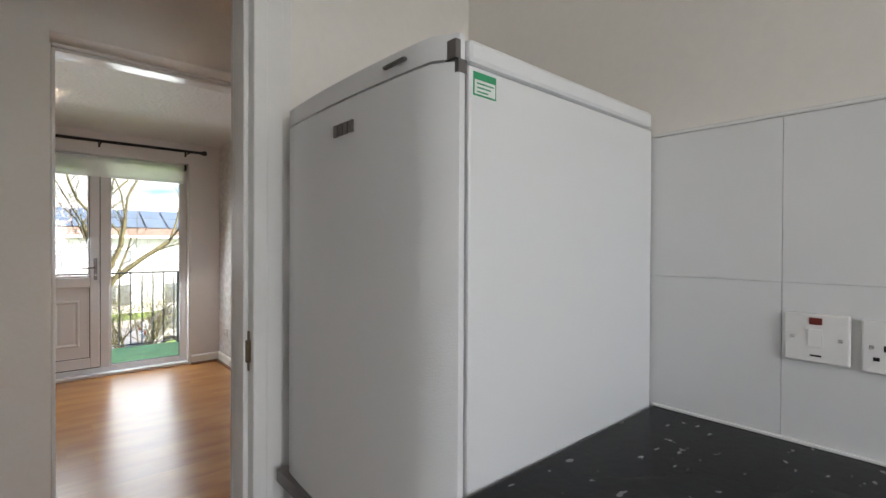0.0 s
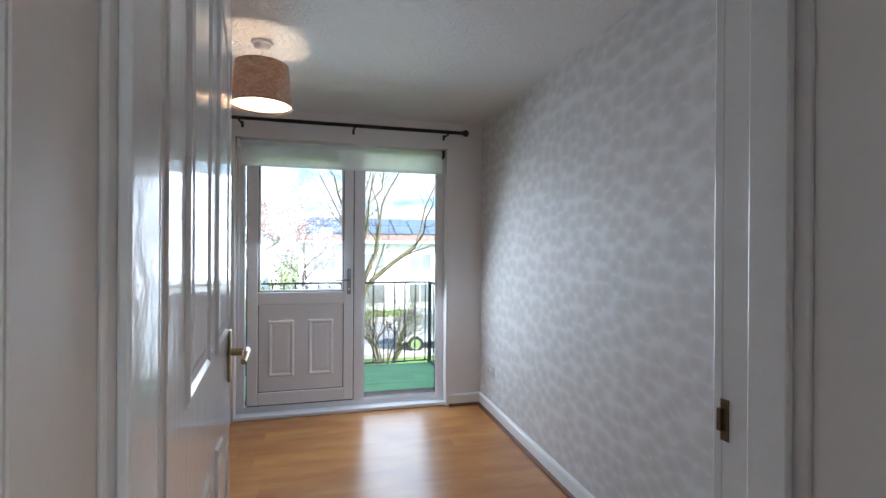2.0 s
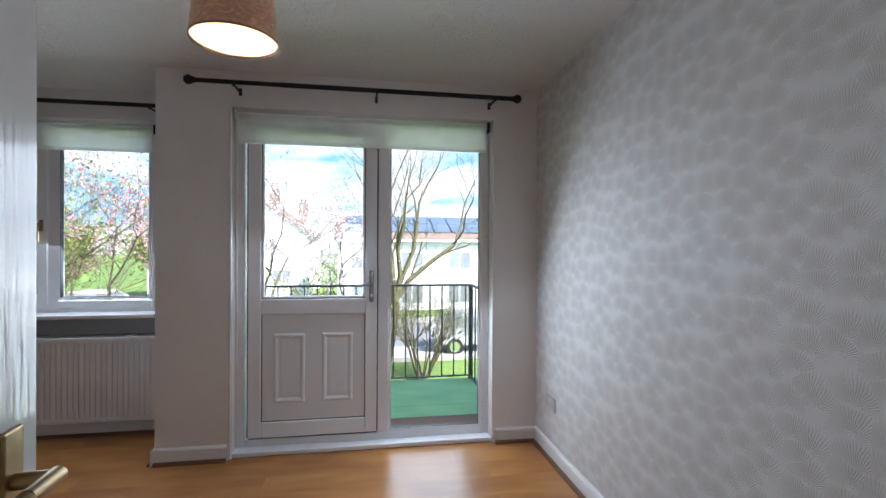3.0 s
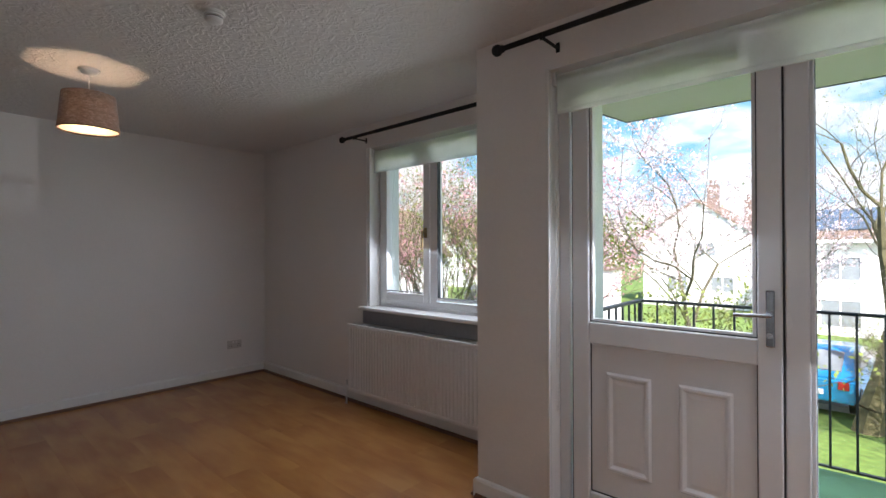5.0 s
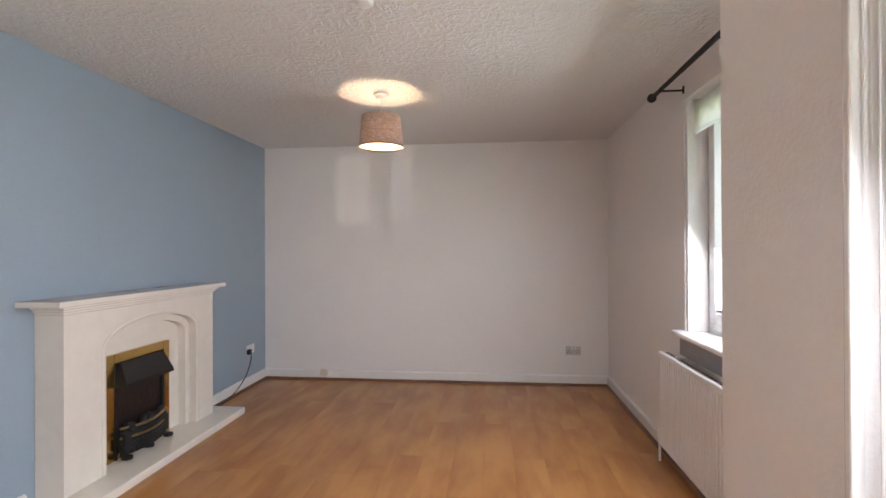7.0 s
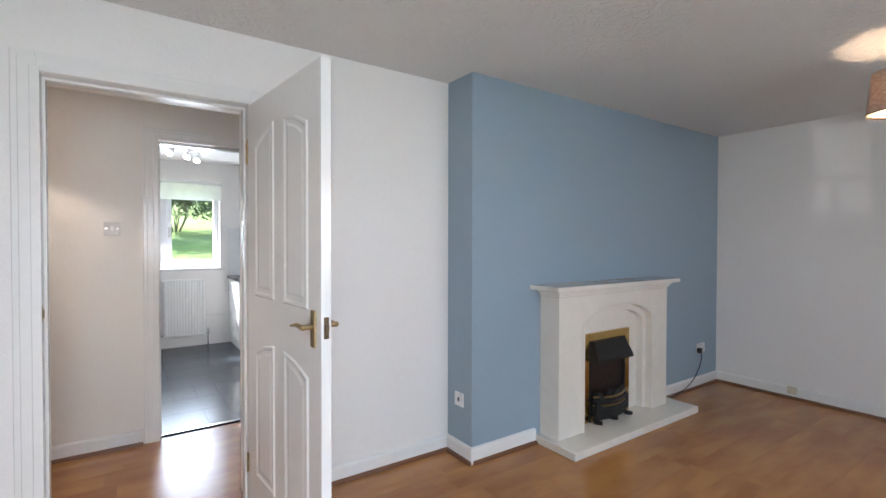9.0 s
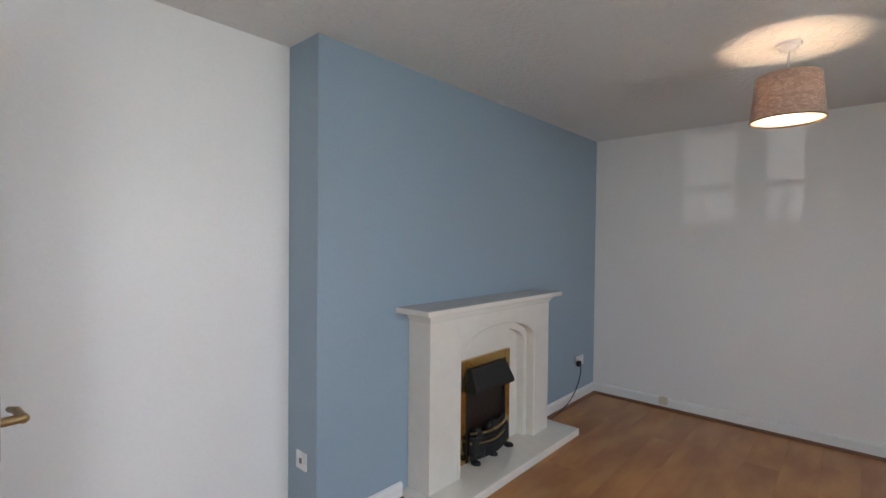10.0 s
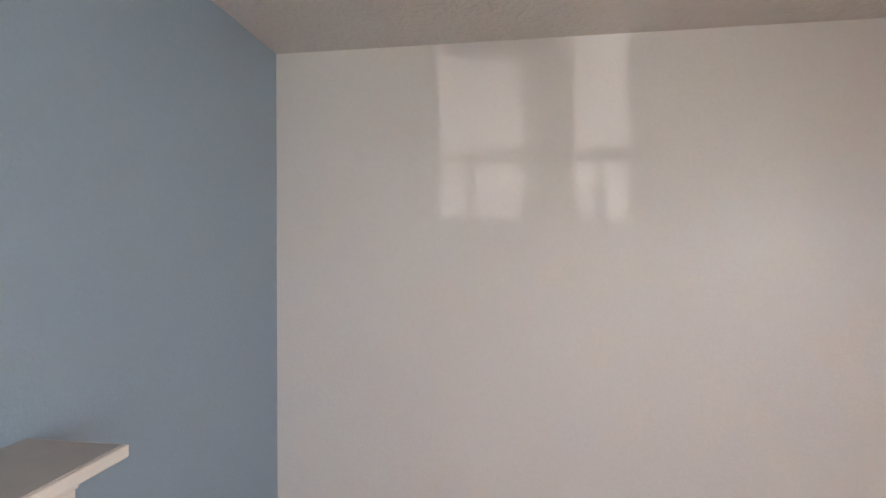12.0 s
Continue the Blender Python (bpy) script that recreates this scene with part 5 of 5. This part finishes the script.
def tree(name, x, y, height, label, seed, crown=None, leaves=0, trunk_h=0.3, r0=0.14, spread=0.62, depth=5, stems=1, leaf_size=0.06, z0=GROUND, bushy=0.6, forks=3, first=0.5, droop=0.0, kink=0.16, up=0.05, thin=1.0, lean=(0.0, 0.0), bark=None):
    """A tapered trunk that forks again and again; leaves or blossom sit on the thin ends."""
    rng = random.Random(seed)
    root = thing(name, pose(x, y, z0), label, "tree" if stems == 1 else "shrub", own=True)
    V, F, tips = [], [], []

    def grow(p, d, length, r, level):
        segs = 3 if level > 0 else 4
        for k in range(segs):
            jitter = Vector((rng.gauss(0, 1), rng.gauss(0, 1), rng.gauss(0, 0.6))) * (kink if level else 0.06)
            d = (d + jitter + Vector((0, 0, up - droop * level * 0.05))).normalized()
            q = p + d * length / segs
            r2 = r * 0.88
            limb(V, F, p, q, r, r2, 7 if level < 1 else 5 if level < 3 else 3)
            p, r = q, r2
            if level >= depth - 2:
                tips.append((p, r))
            if level >= 1 and k < segs - 1 and level < depth and rng.random() < bushy:
                side = (d + Vector((rng.gauss(0, 1), rng.gauss(0, 1), rng.gauss(0.15, 0.5))) * spread).normalized()
                grow(p, side, length * rng.uniform(0.45, 0.7), r * 0.55 * thin, level + 1)
        if level < depth:
            for k in range(forks if level == 0 else 2):
                side = (d + Vector((rng.gauss(0, 1), rng.gauss(0, 1), rng.gauss(0.2, 0.4))) * (spread if level else first)).normalized()
                grow(p, side, length * rng.uniform(0.62, 0.86) if level else height * 0.30, r * rng.uniform(0.58, 0.78) * thin, level + 1)

    for s in range(stems):
        a = 2 * math.pi * s / max(1, stems) + rng.random()
        d = Vector((lean[0], lean[1], 1)) if stems == 1 else Vector((math.cos(a) * 0.45, math.sin(a) * 0.45, 1))
        p = Vector((0, 0, -0.05)) if stems == 1 else Vector((math.cos(a), math.sin(a), 0)) * 0.12
        grow(p, d.normalized(), height * trunk_h, r0, 0)
    me = bpy.data.meshes.new("trunk")
    me.from_pydata([tuple(v) for v in V], [], F)
    me.materials.append(bark or BARK)
    ob = new("trunk", me)
    ob.parent = root
    if crown:
        LV, LF = [], []
        for i in range(leaves):
            p, r = tips[rng.randrange(len(tips))]
            c = p + Vector((rng.gauss(0, 1), rng.gauss(0, 1), rng.gauss(0, 1))) * leaf_size * 1.6
            u = Vector((rng.gauss(0, 1), rng.gauss(0, 1), rng.gauss(0, 1))).normalized() * leaf_size * rng.uniform(0.5, 1.2)
            w = u.cross(Vector((rng.gauss(0, 1), rng.gauss(0, 1), rng.gauss(0, 1)))).normalized() * leaf_size * 0.5
            b = len(LV)
            LV += [c - u, c + w, c + u, c - w]
            LF.append((b, b + 1, b + 2, b + 3))
        me = bpy.data.meshes.new("crown")
        me.from_pydata([tuple(v) for v in LV], [], LF)
        me.materials.append(crown)
        ob = new("crown", me)
        ob.parent = root
        ob["kind"] = "stuff"
    return root


tree("tree", 0.95, 18.0, 9.0, "bare spring tree with lichen-yellow bark", 15, SPRING, 900, trunk_h=0.25, r0=0.30, spread=0.50, depth=7, leaf_size=0.03, bushy=0.95, forks=5, thin=0.76, first=0.26, kink=0.31, up=0.17, lean=(0.10, 0.0), bark=LICHEN)
tree("shrub", 2.15, 17.0, 3.0, "leafing shrub beside the bare tree", 3, SPRING, 900, trunk_h=0.36, r0=0.035, spread=0.6, depth=5, stems=18, leaf_size=0.03, bushy=0.85, kink=0.26)
tree("tree", -2.1, 17.2, 8.6, "cherry tree in pale pink blossom", 12, PALEPINK, 9000, trunk_h=0.18, r0=0.12, spread=0.8, depth=5, leaf_size=0.042, bushy=0.8)
tree("tree", -0.2, 21.6, 6.6, "small cherry tree in pale blossom", 13, PALEPINK, 4500, trunk_h=0.2, r0=0.11, spread=0.8, depth=5, leaf_size=0.045, bushy=0.8)
tree("tree", -5.6, 16.0, 6.4, "cherry tree in pink blossom by the lawn", 21, PINK, 2600, trunk_h=0.2, r0=0.13, spread=0.75, depth=5, leaf_size=0.055)
tree("shrub", -1.2, 13.2, 3.1, "yellow-green shrub below the balcony", 5, SPRING, 1800, trunk_h=0.4, r0=0.04, spread=0.55, depth=4, stems=5, leaf_size=0.045)
tree("shrub", -6.6, 12.8, 6.2, "tangled tall shrub with young green leaves", 31, SPRING, 6000, trunk_h=0.34, r0=0.045, spread=0.5, depth=5, stems=10, leaf_size=0.03, bushy=0.75, kink=0.24, bark=LICHEN)
tree("tree", -7.9, 14.4, 7.2, "tree with red-pink blossom behind the shrub", 33, PINK, 6000, trunk_h=0.2, r0=0.14, spread=0.7, depth=5, leaf_size=0.05)
tree("shrub", -4.9, 11.6, 5.8, "leafing shrub near the house wall", 37, SPRING, 4000, trunk_h=0.36, r0=0.035, spread=0.5, depth=5, stems=7, leaf_size=0.026, bushy=0.75, kink=0.24)
tree("tree", -8.8, 11.0, 7.4, "cherry tree in red-pink blossom by the window", 35, PINK, 5000, trunk_h=0.18, r0=0.14, spread=0.7, depth=5, leaf_size=0.05)
tree("tree", -12.5, 13.2, 7.0, "bare garden tree with pink buds", 41, PINK, 1600, trunk_h=0.22, r0=0.14, spread=0.7, depth=5, leaf_size=0.05)
tree("tree", -15.0, 42.0, 7.5, "green tree beside the far road", 43, SPRING, 2600, trunk_h=0.2, r0=0.2, spread=0.8, depth=4, leaf_size=0.25)
tree("tree", -20.0, 39.0, 6.5, "distant leafy tree beside the road", 44, SPRING, 2400, trunk_h=0.2, r0=0.2, spread=0.8, depth=4, leaf_size=0.25)
for k, (bx, by, bz) in enumerate(((-3.0, -13.2, 1.6), (-0.9, -13.8, 1.7), (0.8, -13.4, 1.65), (2.6, -13.0, 1.55), (4.6, -13.6, 1.65))):
    tree("shrub", bx, by, 2.4, "dark evergreen shrub on the bank", 60 + k, DEEP, 5000, trunk_h=0.22, r0=0.03, spread=0.8, depth=5, stems=9, leaf_size=0.07, z0=bz)

ROOF = surface("roof_tile", (0.20, 0.135, 0.105), 0.85, grain=5, vary=0.25, bump=0.6, stretch=(1, 1, 4))
SOLAR = surface("solar_panel", (0.10, 0.13, 0.175), 0.12, vary=0.2, bump=0)
BRICKM = surface("chimney_brick", (0.20, 0.145, 0.125), 0.9, grain=12, vary=0.2)
DARKGLASS = surface("far_window_glass", (0.22, 0.24, 0.26), 0.08, vary=0.3, bump=0)


def far_window(parent, x, y, z, w, h):
    f = part("window", frame_boxes(x - w / 2, x + w / 2, z, z + h, 0.07, y - 0.06, y + 0.04, 0.0), UPVC, parent)
    part("pane", boxes((x - w / 2 + 0.07, x + w / 2 - 0.07, y - 0.02, y + 0.02, z + 0.07, z + h - 0.07)), DARKGLASS, f)
    part("glazing_bar", boxes((x - 0.03, x + 0.03, y - 0.05, y - 0.01, z + 0.07, z + h - 0.07)), UPVC, f)


def gable_house(x0, x1, y0, y1, eaves, apex, label, windows, chimneys=()):
    h = tagged(new("house"), label, "house")
    FRAME[h.name] = Matrix()
    xm = (x0 + x1) / 2
    part("wall", prism(bmesh.new(), [(x0, GROUND), (x1, GROUND), (x1, eaves), (xm, apex), (x0, eaves)], y0, y1), RENDERED, h)
    for s, xe in ((-1, x0), (1, x1)):
        sl = (apex - eaves) / (xm - x0)
        o = [(xm, apex + 0.02), (xe + s * 0.3, eaves - 0.3 * sl + 0.02), (xe + s * 0.3, eaves - 0.3 * sl + 0.16), (xm, apex + 0.18)]
        part("roof", prism(bmesh.new(), o, y0 - 0.25, y1 + 0.25), ROOF, h)
    for cx, cy, ct in chimneys:
        c = part("chimney", boxes((cx - 0.35, cx + 0.35, cy - 0.35, cy + 0.35, eaves, ct)), BRICKM, h)
        part("chimney_pot", rods(((cx - 0.15, cy, ct), (cx - 0.15, cy, ct + 0.4), 0.1), ((cx + 0.17, cy, ct), (cx + 0.17, cy, ct + 0.4), 0.1), seg=8), BRICKM, c)
    for wx, wz, ww, wh in windows:
        far_window(h, wx, y0, wz, ww, wh)
    return h


gable_house(-10.9, -3.9, 40.0, 50.0, 2.3, 4.75, "white rendered house with a gable end", [(-6.8, 0.9, 1.3, 1.0), (-8.6, -1.5, 1.4, 1.1), (-5.8, -1.5, 1.4, 1.1)], [(-6.9, 43.0, 6.1), (-4.8, 44.5, 5.0)])


def terrace(x0, x1, y0, y1, eaves, ridge):
    h = tagged(new("terraced_house"), "white terraced houses with solar panels on the roof", "house")
    FRAME[h.name] = Matrix()
    part("wall", boxes((x0, x1, y0, y1, GROUND, eaves)), RENDERED, h)
    ym = (y0 + y1) / 2
    part("roof", prism(bmesh.new(), [(y0 - 0.4, eaves - 0.05), (y1 + 0.4, eaves - 0.05), (y1 + 0.4, eaves + 0.1), (ym, ridge), (y0 - 0.4, eaves + 0.1)], x0 - 0.2, x1 + 0.2, "x"), ROOF, h)
    part("gutter", boxes((x0, x1, y0 - 0.5, y0 - 0.4, eaves - 0.1, eaves + 0.04)), UPVC, h)
    sl = (ridge - eaves - 0.1) / (ym - y0 + 0.4)
    for i in range(int((x1 - x0) / 1.12)):
        px = x0 + 0.4 + i * 1.12
        for j in range(2):
            ya, yb = y0 + 0.5 + j * 1.5, y0 + 1.9 + j * 1.5
            za, zb = eaves + 0.16 + sl * (ya - y0 + 0.4), eaves + 0.16 + sl * (yb - y0 + 0.4)
            part("solar_panel", prism(bmesh.new(), [(ya, za), (yb, zb), (yb, zb + 0.05), (ya, za + 0.05)], px, px + 1.04, "x"), SOLAR, h)
    for i in range(int((x1 - x0) / 3.0)):
        wx = x0 + 1.5 + i * 3.0
        far_window(h, wx, y0, -0.1, 1.5, 1.15)
        far_window(h, wx, y0, -2.2, 1.5, 1.3)
    for cx in (x0 + 11.0,):
        part("chimney", boxes((cx - 0.5, cx + 0.5, ym - 0.35, ym + 0.35, ridge - 0.4, ridge + 1.1)), BRICKM, h)


terrace(-1.2, 16.5, 32.0, 39.0, 1.75, 3.35)
gable_house(-42, -30, 44, 54, 2.4, 5.2, "distant pale house beyond the road", [(-36, 0.6, 1.4, 1.1)])
gable_house(-24, -18, 20, 26, 1.2, 3.8, "red-roofed garden house behind the trees", [(-21, -0.6, 1.4, 1.1)])
shed = tagged(new("shed"), "small white flat-roofed hut near the road", "shed")
FRAME[shed.name] = Matrix()
part("wall", boxes((-9.6, -8.3, 27.0, 28.6, GROUND, 0.35)), RENDERED, shed)
part("roof", boxes((-9.75, -8.15, 26.85, 28.75, 0.35, 0.5)), ROOF, shed)
part("door", boxes((-9.2, -8.6, 26.97, 27.0, GROUND, -0.6)), DARKGLASS, shed)


CARLIGHT = surface("car_light_red", (0.35, 0.02, 0.02), 0.2, bump=0)


def car(x, y, paint, label, yaw=0):
    c = thing("car", pose(x, y, GROUND + 0.06, 0, 0, yaw), label, "car", "parked cars", own=True)
    o = [(-2.0, 0.35), (2.0, 0.35), (2.05, 0.62), (1.95, 0.82), (1.05, 0.95), (0.45, 1.42), (-1.2, 1.46), (-1.85, 1.0), (-2.05, 0.9)]
    bm = prism(bmesh.new(), o, -0.84, 0.84)
    for v in bm.verts:
        if v.co.z > 1.2:
            v.co.y *= 0.8
    bmesh.ops.bevel(bm, geom=bm.edges[:], offset=0.05, segments=2, affect="EDGES")
    part("body", bm, paint, c, smooth=True)
    for s in (-1, 1):
        w = prism(bmesh.new(), [(0.95, 0.98), (0.42, 1.36), (-1.15, 1.39), (-1.6, 1.0)], s * 0.70, s * 0.845)
        part("side_window", w, DARKGLASS, c)
    part("rear_window", prism(bmesh.new(), [(-1.812, 1.052), (-1.282, 1.427), (-1.27, 1.40), (-1.80, 1.025)], -0.56, 0.56), DARKGLASS, c)
    part("windscreen", prism(bmesh.new(), [(1.013, 1.006), (0.513, 1.396), (0.49, 1.37), (0.99, 0.98)], -0.56, 0.56), DARKGLASS, c)
    for s in (-0.62, 0.62):
        part("rear_light", boxes((-2.07, -2.0, s - 0.1, s + 0.1, 0.68, 0.86), bevel=0.01), CARLIGHT, c, "red rear light")
    part("number_plate", boxes((-2.075, -2.0, -0.26, 0.26, 0.52, 0.63)), UPVC, c)
    for wx in (-1.3, 1.3):
        for s in (-1, 1):
            t = part("wheel", rods(((wx, s * 0.66, 0.31), (wx, s * 0.86, 0.31), 0.31), seg=18), DARK, c, smooth=True)
            part("rim", rods(((wx, s * 0.855, 0.31), (wx, s * 0.87, 0.31), 0.19), seg=14), CHROME, t)
    return c


car(0.15, 20.4, surface("car_paint_blue", (0.01, 0.28, 0.62), 0.18, vary=0.03, bump=0, coat=0.6), "bright blue parked car behind the tree", 84)
car(4.9, 20.4, surface("car_paint_silver", (0.55, 0.56, 0.58), 0.2, metal=0.4, vary=0.03, bump=0, coat=0.6), "silver parked car by the pavement")
car(-13.5, 31.0, surface("car_paint_white", (0.78, 0.78, 0.78), 0.2, vary=0.03, bump=0, coat=0.6), "white car parked across the road")
car(-18.5, 31.5, surface("car_paint_grey", (0.12, 0.125, 0.13), 0.2, vary=0.05, bump=0, coat=0.6), "dark grey car parked across the road")
BINM = {"green": surface("bin_green", (0.03, 0.30, 0.10), 0.5), "blue": surface("bin_blue", (0.02, 0.20, 0.55), 0.5)}
for bx, by, bc in ((-1.9, 14.8, "blue"), (-2.7, 15.0, "green"), (5.4, 18.4, "green")):
    b = thing("wheelie_bin", pose(bx, by, GROUND), bc + " plastic wheelie bin on the lawn", "bin")
    part("body", prism(bmesh.new(), [(bx - 0.22, GROUND), (bx + 0.22, GROUND), (bx + 0.29, GROUND + 0.95), (bx - 0.29, GROUND + 0.95)], by - 0.3, by + 0.3), BINM[bc], b)
    part("lid", boxes((bx - 0.31, bx + 0.31, by - 0.36, by + 0.34, GROUND + 0.95, GROUND + 1.05), bevel=0.03), BINM[bc], b)


def sky_material():
    """Blue spring sky with bands of white cloud, paler towards the horizon."""
    m = bpy.data.materials.new("far_sky")
    m.use_nodes = True
    t = m.node_tree
    t.nodes.remove(t.nodes["Principled BSDF"])
    co = t.nodes.new("ShaderNodeTexCoord")
    mp = node(t, "Mapping", Vector=co.outputs["Object"], Scale=(0.012, 0.012, 0.035))
    n = node(t, "TexNoise", Vector=mp.outputs[0], Scale=1.6, Detail=7.0, Roughness=0.55, Distortion=0.4)
    sep = node(t, "SeparateXYZ", Vector=co.outputs["Object"])
    up = node(t, "MapRange", Value=sep.outputs["Z"])
    up.inputs[1].default_value, up.inputs[2].default_value, up.inputs[3].default_value, up.inputs[4].default_value = 0, 90, 0.16, -0.06
    add = t.nodes.new("ShaderNodeMath")
    t.links.new(n.outputs[0], add.inputs[0])
    t.links.new(up.outputs[0], add.inputs[1])
    col = ramp(t, add.outputs[0], [(0.44, SKY_BLUE), (0.62, SKY_WHITE)])
    em = node(t, "Emission", Color=col, Strength=1.0)
    t.links.new(em.outputs[0], t.nodes["Material Output"].inputs[0])
    return m


SKY_BLUE, SKY_WHITE = (0.13, 0.29, 0.42), (0.52, 0.52, 0.52)
dome = bmesh.new()
cols = []
for i in range(33):
    a = radians(-100 + 200 * i / 32)
    cols.append([dome.verts.new((260 * math.sin(a), 260 * math.cos(a), z)) for z in (-6, 40, 90, 160)])
for a, b in zip(cols, cols[1:]):
    for k in range(3):
        dome.faces.new((a[k], a[k + 1], b[k + 1], b[k]))
structure("backdrop", dome, sky_material(), "far blue sky with white clouds", "sky")

# ---- floor boards and wall tiles, piece by piece ----
def shared_mesh(name, bm, material):
    bmesh.ops.recalc_face_normals(bm, faces=bm.faces[:])
    me = bpy.data.meshes.new(name)
    bm.to_mesh(me)
    bm.free()
    me.materials.append(material)
    return me


def board_mesh(w, d):
    return shared_mesh("board", boxes((0.0002, w - 0.0002, 0.0002, d - 0.0002, -0.008, 0.0)), OAK)


floor_ob = bpy.data.objects["floor"]
MESHES = {}
rng = random.Random(11)


def lay(x0, x1, y0, y1, length=1.28, width=0.192):
    y = y0
    while y < y1 - 0.001:
        d = min(width, y1 - y)
        x = x0 - rng.uniform(0.1, length - 0.2)
        while x < x1:
            a, b = max(x, x0), min(x + length, x1)
            if b - a > 0.02:
                key = (round(b - a, 3), round(d, 3))
                if key not in MESHES:
                    MESHES[key] = board_mesh(b - a, d)
                ob = new("floor_board", MESHES[key])
                ob.location = (a, y, 0)
                ob.parent = floor_ob
            x += length
        y += d


lay(XW, XP, YS, YW)
lay(XP, XE, YS, YB + 0.02)
lay(XB, XE, YR, YS)
lay(DX0 + 0.03, DX1 - 0.03, YH, YR)
lay(-1.5, 3.5, YK1 - 0.03, YH)

TILE = surface("wall_tile_white", (0.72, 0.72, 0.72), 0.2, grain=8, vary=0.02, bump=0.03, bump_scale=5, random=0.02)
tile_wall = tagged(part("tile_splashback", boxes((KXE - 0.003, KXE - 0.001, KYS, YK0, 0.94, 1.547)), surface("grout", (0.70, 0.70, 0.69), 0.8)), "white ceramic tiled splashback", "tiles", kind="structure")
tm = shared_mesh("wall_tile", boxes((-0.004, 0.0, 0.0003, 0.4997, 0.0003, 0.3047), bevel=0.0008), TILE)
for i in range(5):
    for z in (0.937, 1.242):
        ob = new("wall_tile", tm)
        ob.location = (KXE - 0.003, 1.060 + 0.5 * (1 - i), z)
        ob.parent = tile_wall
structure("trim_tile_top", boxes((KXE - 0.012, KXE - 0.001, KYS, GY0, 1.547, 1.555), bevel=0.003), PLASTIC)
south_tiles = tagged(part("tile_splashback", boxes((KXW, -0.52, KYS + 0.0005, KYS + 0.003, 0.908, 1.545)), surface("grout_grey", (0.55, 0.55, 0.55), 0.8)), "white ceramic tiles beside the kitchen window", "tiles", kind="structure")
tm2 = shared_mesh("wall_tile", boxes((0.001, 0.304, 0.0, 0.004, 0.001, 0.317), bevel=0.0008), TILE)
for i in range(2):
    for z in (0.909, 1.227):
        ob = new("wall_tile", tm2)
        ob.location = (KXW + i * 0.305, KYS + 0.003, z)
        ob.parent = south_tiles
kitchen_floor = bpy.data.objects["kitchen_floor"]
SLATETILE = surface("slate_tile", (0.020, 0.026, 0.034), 0.24, grain=25, vary=0.5, big=4, bump=0.06, random=0.18)
st_mesh = shared_mesh("floor_tile", boxes((0.0015, 0.1785, 0.0015, 0.3535, 0.0, 0.003), bevel=0.001), SLATETILE)
for i in range(13):
    for j in range(9):
        ob = new("floor_tile", st_mesh)
        ob.location = (KXW + i * 0.178, YK0 - 0.355 * (j + 1), 0.0)
        ob.parent = kitchen_floor
